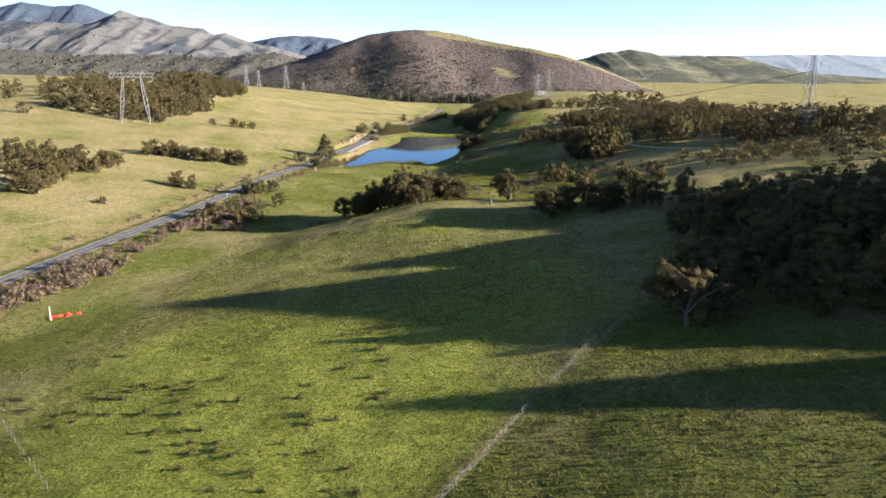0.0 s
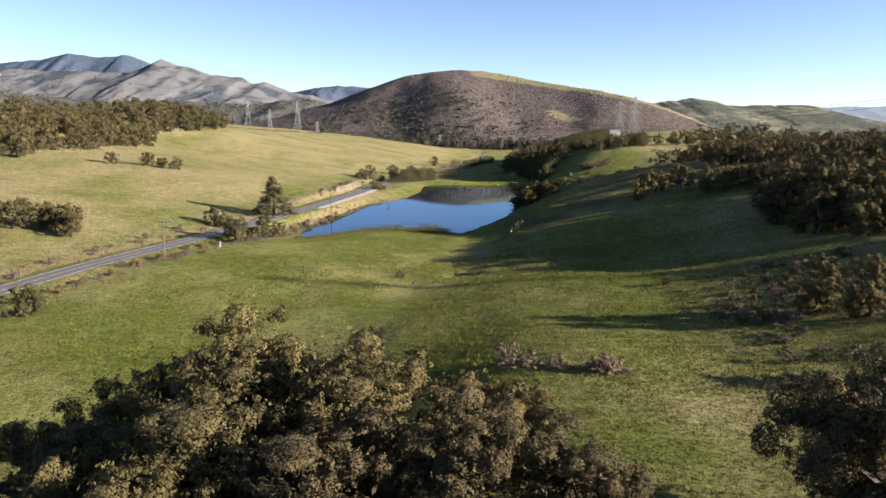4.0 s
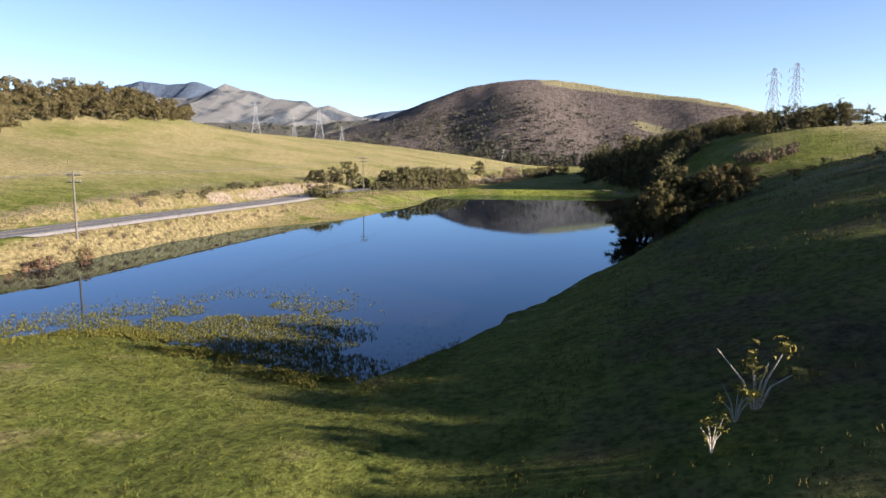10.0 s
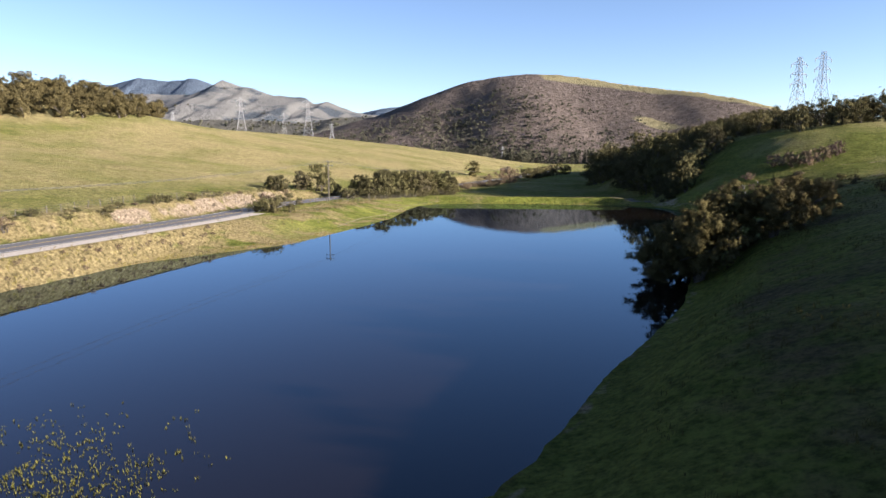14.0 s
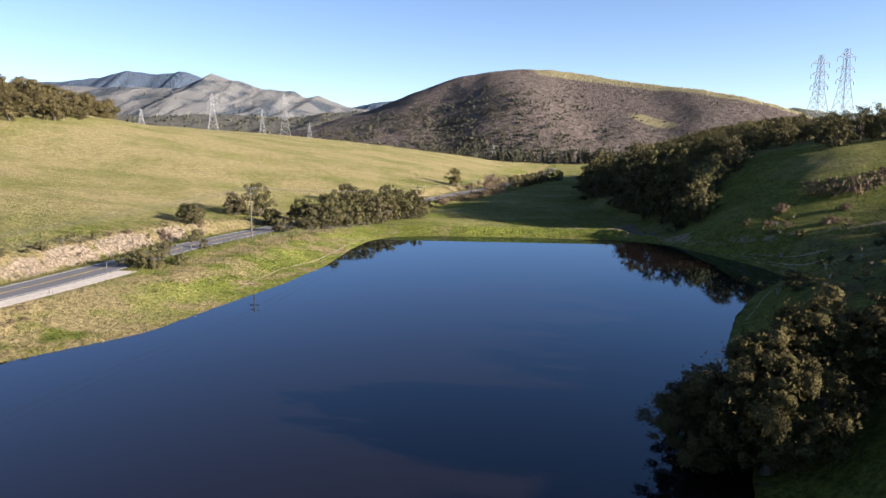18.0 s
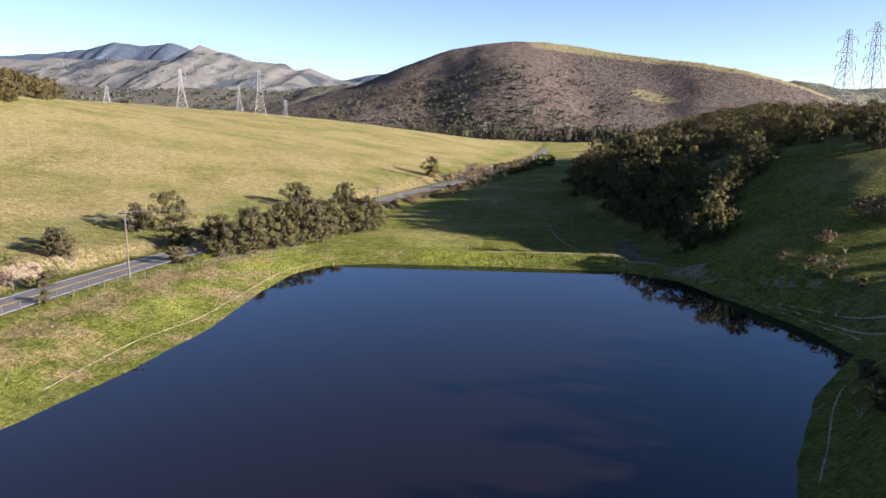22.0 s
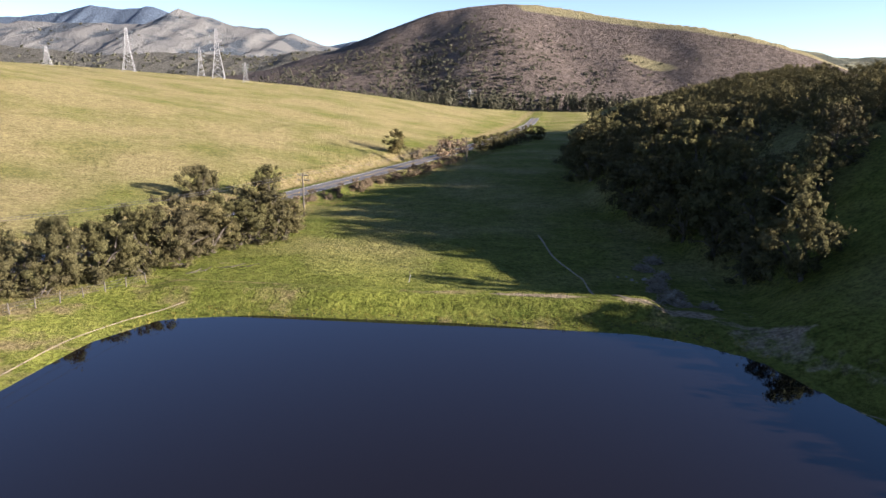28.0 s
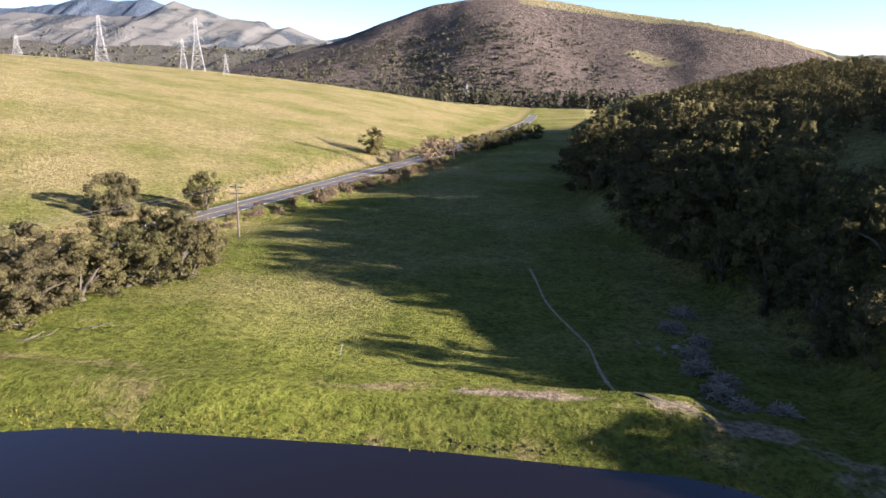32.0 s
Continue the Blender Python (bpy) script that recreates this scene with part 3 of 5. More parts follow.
def build_mountains():
    # base colour of this range is tinted blue in place of distance haze
    mat = hill_material("haze_tinted_range", (0.105, 0.14, 0.19), (0.18, 0.205, 0.225), (0.16, 0.185, 0.22))
    near_mat = hill_material("foothill_grass", (0.12, 0.118, 0.10), (0.22, 0.20, 0.14), (0.18, 0.16, 0.13))
    # (name, label, y of the crest, x and z of the crest, depth of the slope, height of the relief)
    ranges = (
        ("mountain_range", "mountain range with sharp peaks, blue haze painted into its colour", 3800,
         (-4250, -3160, -2725, -2375, -2165, -2050, -1890, -1733, -1646, -1570, -1428, -1220, -1090, -954, -850, -763, -654, -545, -414, -240, 100),
         (228, 298, 309, 323, 343, 373, 354, 364, 336, 304, 260, 216, 194, 181, 183, 201, 214, 212, 197, 140, 20), 620, 42),
        ("high_foothills", "pale grey-tan mountain foothills with dark wooded folds", 3150,
         (-3900, -2950, -2360, -2110, -1980, -1950, -1890, -1760, -1630, -1532, -1432, -1360, -1290, -1220, -1165, -1071, -1017, -936, -896, -841, -722, -629, -496, -295),
         (220, 238, 246, 244, 236, 250, 247, 238, 241, 233, 232, 262, 294, 266, 260, 225, 222, 217, 191, 199, 153, 140, 103, 20), 820, 34),
        ("foothills", "low brown wooded foothills in front of the mountain range", 2250,
         (-2600, -2000, -1500, -1400, -1230, -1080, -920, -780, -638, -532, -447, -330, -150), (130, 138, 134, 118, 100, 86, 95, 90, 82, 98, 98, 70, 0), 480, 26),
        ("far_hills", "low distant grassy hills beyond the wooded ridge", 3000,
         (500, 640, 784, 850, 940, 1030, 1085, 1160, 1290, 1413, 1500, 1620, 1800, 2300), (20, 70, 113, 125, 138, 126, 111, 108, 113, 112, 94, 62, 40, 10), 700, 9),
        ("horizon_ridge", "pale ridge on the far horizon, blue haze painted into its colour", 5600,
         (900, 1600, 2100, 2600, 3000, 3400, 3900, 4600), (60, 140, 160, 158, 168, 172, 160, 120), 900, 8),
    )
    # a weaker blue cast, again haze mixed into the colour
    high_mat = hill_material("haze_tinted_foothills", (0.085, 0.102, 0.12), (0.17, 0.172, 0.165), (0.125, 0.128, 0.14))
    low_mat = hill_material("distant_grass", (0.12, 0.13, 0.10), (0.2, 0.195, 0.13), (0.16, 0.15, 0.12))
    # the pale blue here is aerial haze painted as base colour
    pale_mat = hill_material("haze_tinted_ridge", (0.3, 0.36, 0.42), (0.34, 0.38, 0.42), (0.3, 0.34, 0.4))
    for name, label, crest, cx, cz, deep, relief in ranges:
        xs, ys = np.linspace(cx[0], cx[-1], 360), np.linspace(crest - deep, crest + deep * 0.6, 80)
        gx, gy = np.meshgrid(xs, ys)
        ridge = np.interp(gx, cx, cz) + 9 * fbm(gx / 40, 0 * gx, 4, 3)
        up = np.clip((gy - crest + deep) / deep, 0, 1)
        down = np.clip((crest + deep * 0.6 - gy) / (deep * 0.6), 0, 1)
        z = (ridge + 16) * np.minimum(up ** 0.9, down) - 16
        z = z + relief * (ridged((gx + 130 * fbm(gx / 400, gy / 400, 3, 61)) / 190, gy / 430, 5, 9) - 0.62) * np.sin(np.pi * np.clip(up, 0, 1) ** 0.8) * 1.9
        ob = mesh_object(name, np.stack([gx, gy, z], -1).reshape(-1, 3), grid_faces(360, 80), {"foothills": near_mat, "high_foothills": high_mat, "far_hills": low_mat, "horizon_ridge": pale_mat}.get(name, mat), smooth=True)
        tagged(ob, label, "mountains", kind="structure")
        fold = ridged((gx + 130 * fbm(gx / 400, gy / 400, 3, 61)) / 190, gy / 430, 5, 9)
        open_land = {"high_foothills": 0.42 + 0.9 * (fold - 0.55) + 0.25 * fbm(gx / 120, gy / 120, 4, 31), "foothills": 0.3 + 0.5 * fbm(gx / 90, gy / 90, 4, 31), "far_hills": 0.45 + 0.5 * fbm(gx / 120, gy / 120, 4, 31)}
        set_attr(ob, "grass", open_land.get(name, 0.1 * step(0.75, 0.2, up) + 0.35 * fbm(gx / 150, gy / 150, 4, 31)))
        set_attr(ob, "soil", 0.2 + 0.5 * fbm(gx / 90, gy / 90, 4, 77))
        if name in ("foothills", "high_foothills"):
            rng = np.random.default_rng(len(name))
            n = 1500 if name == "foothills" else 700
            i, j = rng.integers(8, 74, n), rng.integers(0, 359, n)
            ok = rng.random(n) < 1.1 - 1.6 * open_land[name][i, j]
            i, j = i[ok], j[ok]
            size = 3.5 + 4.5 * rng.random(len(i))
            cen = np.c_[gx[i, j] + rng.normal(size=len(i)) * 6, gy[i, j], z[i, j] + size * 0.5]
            v, f = leaf_cloud(rng, cen, size, 4, 2.5, 0.8, 1)
            tagged(mesh_object("foothill_wood", v, f, HILL_LEAF), "dark scattered trees in the folds of the foothills", "wood", kind="stuff")


# ---- trees ----
def quad_ball(n):
    """Corners and faces of a ball made of six grids of quads."""
    verts, faces, seen = [], [], {}
    for ax in range(3):
        for sgn in (-1, 1):
            grid = []
            for i in range(n + 1):
                for j in range(n + 1):
                    p = [0.0, 0.0, 0.0]
                    p[ax], p[(ax + 1) % 3], p[(ax + 2) % 3] = sgn, (2 * i / n - 1) * sgn, 2 * j / n - 1
                    key = tuple(round(c, 4) for c in p)
                    if key not in seen:
                        seen[key] = len(verts)
                        verts.append(Vector(p).normalized()[:])
                    grid.append(seen[key])
            for i in range(n):
                for j in range(n):
                    k = i * (n + 1) + j
                    faces.append((grid[k], grid[k + n + 1], grid[k + n + 2], grid[k + 1]))
    return np.array(verts), np.array(faces)


def leaf_cloud(rng, centers, radii, per, size, flat=0.75, core=2):
    """Lumpy hearts of twigs with small leaf sprays all over them, as quads."""
    n = len(centers) * per
    idx = np.repeat(np.arange(len(centers)), per)
    v = rng.normal(size=(n, 3))
    v /= np.linalg.norm(v, axis=1)[:, None]
    stretch = (0.5 + 1.0 * rng.random((len(centers), 3))) * np.array([1, 1, flat])
    rad = radii[idx] * (0.5 + 1.05 * rng.random(n) ** 1.3)
    p = centers[idx] + v * rad[:, None] * stretch[idx]
    nrm = v + 0.5 * rng.normal(size=(n, 3))
    nrm[:, 2] += 0.25
    nrm /= np.linalg.norm(nrm, axis=1)[:, None]
    a = np.cross(nrm, rng.normal(size=(n, 3)))
    a /= np.linalg.norm(a, axis=1)[:, None] + 1e-9
    b = np.cross(nrm, a)
    s = size * (0.5 + 0.9 * rng.random(n))[:, None]
    fold = nrm * s * 0.35
    verts = np.stack([p - a * s, p - b * s * 0.55 + fold, p + a * s, p + b * s * 0.55 + fold], 1).reshape(-1, 3)
    faces = np.arange(n * 4).reshape(-1, 4)
    if core:
        bv, bf = quad_ball(core)
        k = len(centers)
        lump = radii[:, None] * (0.35 + 0.6 * rng.random((k, len(bv))))
        hearts = centers[:, None, :] + bv[None] * lump[..., None] * stretch[:, None, :]
        faces = np.concatenate([faces, (bf[None] + (len(verts) + np.arange(k) * len(bv))[:, None, None]).reshape(-1, 4)])
        verts = np.concatenate([verts, hearts.reshape(-1, 3)])
    return verts, faces


def crown_clumps(rng, r, h, low, n, lean=0.0):
    """Clump centres that fill the outer shell of a lumpy, spreading crown."""
    lobes = rng.integers(4, 7)
    ang = rng.random(lobes) * 2 * math.pi
    cen, rad = [], []
    for _ in range(n):
        k = rng.integers(lobes)
        out = r * (0.25 + 0.35 * rng.random())
        c = np.array([math.cos(ang[k]) * out, math.sin(ang[k]) * out, 0])
        v = rng.normal(size=3)
        v /= np.linalg.norm(v)
        q = c + v * np.array([r * 0.55, r * 0.55, 0]) * (0.6 + 0.5 * rng.random())
        mid, half = (low + h) / 2, (h - low) / 2
        edge = math.sqrt(max(0.05, 1 - min(1, (np.hypot(q[0], q[1]) / (r * 1.12)) ** 2)))
        q[2] = mid + half * edge * v[2] * (0.75 + 0.35 * rng.random()) - (1 - edge) * half * 0.35
        q[0] += lean * q[2]
        cen.append(q)
        rad.append(r * (0.125 + 0.19 * rng.random() ** 1.7) * (60 / n) ** 0.3)
    return np.array(cen), np.array(rad)


def tree_parts(root, seed, r, h, low, clumps, per, leaf, leaves, trunks=1, core=None):
    rng = np.random.default_rng(seed)
    cen, rad = crown_clumps(rng, r, h, low, clumps)
    bm = bmesh.new()
    for k in range(trunks):
        base = Vector((rng.normal() * 0.12 * r * (trunks > 1), rng.normal() * 0.12 * r * (trunks > 1), -0.5))
        fork = Vector((base.x * 1.5 + rng.normal() * 0.2, base.y * 1.5 + rng.normal() * 0.2, low + (h - low) * 0.15))
        bend = base.lerp(fork, 0.5) + Vector((rng.normal() * 0.25, rng.normal() * 0.25, 0))
        bar(bm, base, bend, 0.055 * h, 0.042 * h, 7)
        bar(bm, bend, fork, 0.042 * h, 0.034 * h, 7)
        for _ in range(max(3, 7 // trunks) if clumps > 40 else 2):
            tip = Vector(cen[rng.integers(len(cen))])
            knee = fork.lerp(tip, 0.5) + Vector((0, 0, 0.08 * h))
            bar(bm, fork, knee, 0.024 * h, 0.015 * h, 5)
            bar(bm, knee, tip, 0.015 * h, 0.004 * h, 5)
    part("trunk", bm, BARK, root)
    v, f = leaf_cloud(rng, cen, rad, per, leaf, 0.8, core or (3 if clumps > 60 else 2 if clumps > 30 else 1))
    mesh_object("crown", v, f, leaves, root, smooth=True)
    return root


def place_copies(name, proto, spots, rng, label, category, group=""):
    """Copies of the prototypes at (x, y, size), standing on the ground."""
    made = []
    for x, y, s in spots:
        p = proto[int(rng.integers(len(proto)))]
        m = pose(x, y, ground_z(x, y) - 0.15, 0, 0, float(rng.random()) * 360)
        o = copy_thing(p, m)
        o.name = name
        o.matrix_basis = m @ Matrix.Diagonal((s * (0.92 + 0.16 * rng.random()), s * (0.92 + 0.16 * rng.random()), s * (0.88 + 0.24 * rng.random()), 1))
        tagged(o, label, category, group)
        made.append(o)
    return made


def wood_stuff(name, proto, spots, rng, label):
    """Many trees that nobody would count, joined into one mesh of leaves and one of stems."""
    crowns, stems = [], []
    kids = [({c.name.split(".")[0]: c.data for c in p.children}) for p in proto]
    flat = []
    for k in kids:
        row = []
        for key in ("crown", "trunk"):
            me = k[key]
            co = np.empty(len(me.vertices) * 3, np.float32)
            me.vertices.foreach_get("co", co)
            row.append((co.reshape(-1, 3), [tuple(p.vertices) for p in me.polygons]))
        flat.append(row)
    out = [[[], []], [[], []]]
    count = [0, 0]
    for x, y, s in spots:
        row = flat[int(rng.integers(len(flat)))]
        a = rng.random() * 2 * math.pi
        ca, sa, base = math.cos(a), math.sin(a), ground_z(x, y) - 0.15
        for k in range(2):
            co, faces = row[k]
            v = np.stack([(co[:, 0] * ca - co[:, 1] * sa) * s + x, (co[:, 0] * sa + co[:, 1] * ca) * s + y, co[:, 2] * s + base], 1)
            out[k][0].append(v)
            out[k][1] += [tuple(i + count[k] for i in f) for f in faces] if k else [np.array(faces) + count[0]]
            count[k] += len(co)
    wood = mesh_object(name, np.concatenate(out[0][0]), np.concatenate(out[0][1]), proto[0].children[0].data.materials[0] if "crown" in proto[0].children[0].name else proto[0].children[1].data.materials[0])
    tagged(wood, label, "wood", kind="stuff")
    tagged(mesh_object("stems", np.concatenate(out[1][0]), out[1][1], BARK, wood), kind="stuff")
    return wood


def tuft_field(name, spots, rng, size, material, label, blades=4, broad=1.0):
    """Grass tufts: a few bent blades each, joined into one mesh."""
    spots = np.asarray(spots)
    n = len(spots) * blades
    root = np.repeat(spots, blades, 0) + np.c_[rng.normal(size=(n, 2)) * size * 0.35, np.zeros(n)]
    a = rng.random(n) * 2 * math.pi
    tall = size * (0.6 + 0.9 * rng.random(n))
    wide = broad * size * (0.06 + 0.07 * rng.random(n))
    lean = size * 0.7 * rng.random(n)
    d, e = np.c_[np.cos(a), np.sin(a), np.zeros(n)], np.c_[-np.sin(a), np.cos(a), np.zeros(n)]
    up = np.array([0, 0, 1.0])
    v = np.stack([root - d * wide[:, None] - up * 0.08, root + d * wide[:, None] - up * 0.08,
                  root + d * wide[:, None] * 0.5 + e * lean[:, None] * 0.5 + up * tall[:, None] * 0.75, root - d * wide[:, None] * 0.4 + e * lean[:, None] + up * tall[:, None]], 1)
    return tagged(mesh_object(name, v.reshape(-1, 3), np.arange(n * 4).reshape(-1, 4), material), label, "grass", kind="stuff")


def scatter(rng, n, gap, inside, x0, x1, y0, y1):
    pts = []
    for _ in range(n * 40):
        if len(pts) >= n:
            break
        x, y = x0 + rng.random() * (x1 - x0), y0 + rng.random() * (y1 - y0)
        if inside(x, y) and all((x - a) ** 2 + (y - b) ** 2 > gap * gap for a, b in pts):
            pts.append((x, y))
    return pts


def drop(obs):
    for o in obs:
        for c in (*o.children_recursive, o):
            bpy.data.objects.remove(c)


def build_trees():
    rng = np.random.default_rng(11)

    def protos(n, seed, r, h, low, clumps, per, leaf, leaves, trunks=1, core=None):
        out = []
        for k in range(n):
            root = new("prototype")
            q = np.random.default_rng(seed + k)
            tree_parts(root, seed + k, r * (0.9 + 0.2 * q.random()), h * (0.9 + 0.2 * q.random()), low, clumps, per, leaf, leaves, trunks, core)
            out.append(root)
        return out

    near = protos(4, 100, 5.2, 9.0, 1.0, 105, 44, 0.2, OAK_LEAF, 2)
    middle = protos(4, 200, 5.0, 8.5, 0.6, 48, 18, 0.3, OAK_LEAF, 1)
    green = protos(4, 300, 4.6, 8.0, -0.8, 70, 30, 0.24, GREEN_LEAF, 2)
    far = protos(4, 400, 5.0, 8.0, 0.2, 34, 8, 0.42, OAK_LEAF, 1)
    thick = protos(5, 430, 5.0, 8.0, 0.0, 64, 24, 0.27, GREEN_LEAF, 1, 1)
    farther = protos(4, 450, 5.0, 8.0, 0.2, 30, 6, 0.5, OAK_LEAF, 1)
    bushes = protos(3, 500, 2.4, 2.8, 0.1, 16, 22, 0.22, GREEN_LEAF, 2)
    dry = protos(3, 600, 2.4, 2.4, 0.1, 16, 26, 0.18, DRY_LEAF, 3)
    russet = protos(2, 700, 2.2, 1.8, 0.0, 12, 24, 0.18, RED_LEAF, 3)
    weeds = protos(3, 800, 2.4, 2.0, 0.0, 7, 26, 0.3, GREEN_LEAF, 1)
    # clump of old oaks on the knoll
    place_copies("oak_tree", near, [(1, 53, 0.85), (-5, 57, 1.0), (5, 59, 1.1), (11, 62, 1.05), (17, 62, 0.9), (-2, 64, 1.4), (5, 68, 1.35), (-9, 64, 1.15), (-13, 70, 1.15), (-4, 73, 1.45), (-16, 76, 1.1), (-22, 78, 1.05), (-27, 84, 0.95), (-8, 81, 1.3), (12, 70, 0.95), (-19, 68, 0.9)], rng,
                 "old live oak with a brownish-green crown in a dense clump", "tree", "oak clump on the knoll")
    place_copies("oak_tree", near, [(34.5, 66, 1.22)], rng, "single spreading live oak with a brownish crown on open grass", "tree", "meadow oaks")
    place_copies("oak_tree", near, [(58, 49, 1.05), (42, 20, 1.1), (46, 24, 0.8), (57, 20, 1.0)], rng, "live oak with gnarled grey trunk at the wood edge", "tree", "meadow oaks")
    # oak hanging over the water
    place_copies("oak_tree", near, [(36, 349, 0.7), (40, 347, 0.95), (44.5, 350, 1.1), (49, 350, 0.85), (40.5, 355, 0.95), (36.5, 354, 0.6), (53, 352, 0.7)], rng, "broad live oak leaning over the pond from the grassy bank", "tree", "shore oaks")
    place_copies("oak_tree", thick, [(76, 500, 1.0), (66, 508, 1.2), (59, 513, 1.15), (57, 506, 1.0), (61, 502, 1.15), (65, 497, 1.2), (59.5, 496.5, 0.85), (62, 490, 0.95), (68, 489, 1.0), (72, 494, 1.0), (60.5, 484, 0.8), (78, 506, 1.0)], rng, "round live oak on the shaded slope above the dam", "tree")
    place_copies("oak_tree", green, [(63.2, 474.5, 1.25)], rng, "broad round olive-green oak on the shaded slope above the dam", "tree")
    # trees along the road
    place_copies("oak_tree", green, [(-28, 463, 0.8), (-26, 468, 1.0), (-23, 473, 0.95), (-19.5, 478, 0.95), (-17.5, 484, 1.0), (-15, 489, 1.05), (-12.5, 495, 1.0), (-10, 501, 0.95), (-9.5, 506, 0.85), (-24, 481, 0.95), (-21, 488, 1.0), (-17, 495, 1.1), (-14, 503, 1.1), (-14, 509, 0.9), (-31, 465, 0.75)], rng,
                 "bushy green oak in a thick roadside row beside the meadow", "tree", "roadside row of oaks")
    place_copies("oak_tree", green, [(-38, 536, 1.2), (-27, 546, 0.9), (-48, 479, 1.0), (-52, 474, 0.8), (-39, 467, 0.55), (-47, 441, 0.6), (-50, 446, 0.5)], rng, "dark green oak across the road from the row", "tree")
    place_copies("oak_tree", middle, [(-13, 640, 1.05), (-80, 90, 0.8), (-66, 78, 0.75), (-67, 97, 0.7), (-76, 143, 0.7), (-59, 115, 0.85)], rng, "dark rounded oak beside the country road", "tree", "roadside oaks")
    place_copies("oak_tree", green, [(-73, 264, 0.95), (-56.5, 237, 0.95), (-61, 243, 0.85), (-53, 254, 0.9), (-49.5, 258, 0.65), (-80, 146, 0.85), (-74, 147, 0.9), (-69, 150, 0.7)], rng, "dense dark green oak on the verge of the country road", "tree", "roadside oaks")
    place_copies("oak_tree", middle, [(-150, 352, 0.75), (-131, 362, 0.7), (-137, 358, 0.8), (-124, 358, 0.7)], rng, "low dark oak on the open grass hillside", "tree", "hillside oaks")
    place_copies("oak_tree", middle, [(-98 - 5.5 * k, 223 + (k * 7) % 5 - 2.5 - 0.4 * k, 0.85 + 0.12 * ((k * 2) % 4)) for k in range(11)] + [(-103 - 8 * k, 228 + (k * 3) % 4, 0.8) for k in range(6)], rng, "low oak in a row across the grass slope", "tree", "row of slope oaks")
    place_copies("oak_tree", middle, [(-112, 151, 1.0), (-105, 149, 0.8), (-128, 99, 0.45)], rng, "small oak on the bank above the road", "tree")
    place_copies("oak_tree", middle, [(x, y, 0.8 + 0.3 * rng.random()) for x, y in scatter(rng, 62, 4.6, lambda x, y: x < -157 + 0.1 * (y - 100), -205, -146, 88, 182)], rng, "oak in a dense thicket on the hillside", "tree", "hillside thicket")
    # woods
    spots = scatter(rng, 250, 4.8, lambda x, y: x < -196 - 0.1 * (y - 600) + 14 * math.sin(y / 30), -262, -180, 330, 690)
    front = spots
    spots = scatter(rng, 330, 5.0, lambda x, y: x > foot_x(y) + 2.5 + 2 * math.sin(y / 17) and x < foot_x(y) + 70 + 0.1 * (y - 500) and not (x < 98 and y < 514), 45, 190, 486, 800)
    back = [(x, y, 0.7 + 0.35 * rng.random()) for x, y in spots if x > foot_x(y) + 24]
    wood_stuff("slope_wood", thick, back, rng, "dense live oak wood on top of the shaded slope")
    place_copies("oak_tree", thick, [(x, y, (1.45 if x < foot_x(y) + 13 and y < 600 else 0.75) + 0.35 * rng.random()) for x, y in spots if x <= foot_x(y) + 24], rng, "live oak in the dark wood on the shaded slope", "tree", "wood on the shaded slope")
    spots = scatter(rng, 250, 6.6, lambda x, y: x > 96 + 8 * math.sin(y / 22) + (55 if 120 < y < 190 else 32 if 203 < y < 246 else 24 if y < 112 else 0) + (78 if 300 < y < 395 else 58 if 270 < y <= 300 else 0) + (25 if y >= 395 else 0) and not 415 < y < 499 and not (124 < y < 230 and abs(x - np.interp(y, (126, 143, 165, 186, 197, 214, 226), (146, 135, 131, 128, 124, 117, 112)) + 2) < 8) and x < 205 + 0.1 * abs(y - 200), 60, 290, 20, 520)
    wood_stuff("ridge_wood", farther, [(x, y, (1.0 + 0.45 * rng.random()) * (0.85 if x > 150 and 190 < y < 300 else 1.3 if x > 116 and 184 < y < 228 else 0.8 if 300 <= y < 400 else 0.7 if 186 <= y < 300 else 1.4 if 140 < y < 186 else 0.55 if y < 116 else 1.0)) for x, y in spots], rng, "dark live oak wood covering the sunless ridge")
    spots = scatter(rng, 90, 7.0, lambda x, y: x > 112 + 5 * math.sin(y / 13), 108, 190, 252, 398) + scatter(rng, 130, 10.0, lambda x, y: x > 190 + 9 * math.sin(y / 31), 180, 330, 60, 640)
    wood_stuff("crest_wood", farther, [(x, y, (0.95 + 0.4 * rng.random()) * (1.15 if x > 190 else 1.0)) for x, y in spots], rng, "live oak wood along the crest of the ridge")
    spots = front + scatter(rng, 80, 9.5, lambda x, y: x < -262 + 6 * math.sin(y / 20), -420, -255, 250, 760)
    wood_stuff("hill_wood", far, [(x, y, 0.95 + 0.6 * rng.random()) for x, y in spots], rng, "live oak wood over the top of the grass hill")
    spots = scatter(rng, 105, 5.0, lambda x, y: x > 50 + 0.35 * (y + 70) + 5 * math.sin(y / 9) and (y > -84 or x > 84), 45, 150, -95, 20)
    # the last seven oaks are added to shade the field, three out of view
    extra = [(48, 29, 1.0), (54, 26, 1.0), (60, 23, 1.1), (67, 20, 1.1), (74, 17, 1.1), (80, 14, 1.15), (80, 1, 0.95), (84, -4, 1.0), (88, -8, 1.05), (91, -2, 1.1), (97, -117, 1.2), (103, -118, 1.3), (100, -113, 1.2)]
    place_copies("oak_tree", middle, extra, rng, "live oak with lit crown at field edge, some added for shadow", "tree", "wood beside the field")
    wood_stuff("field_wood", far, [(x, y, (1.2 + 0.4 * rng.random()) * (0.6 if y > -16 else 1.0)) for x, y in spots if x > 75], rng, "tall dark live oak wood behind the field")
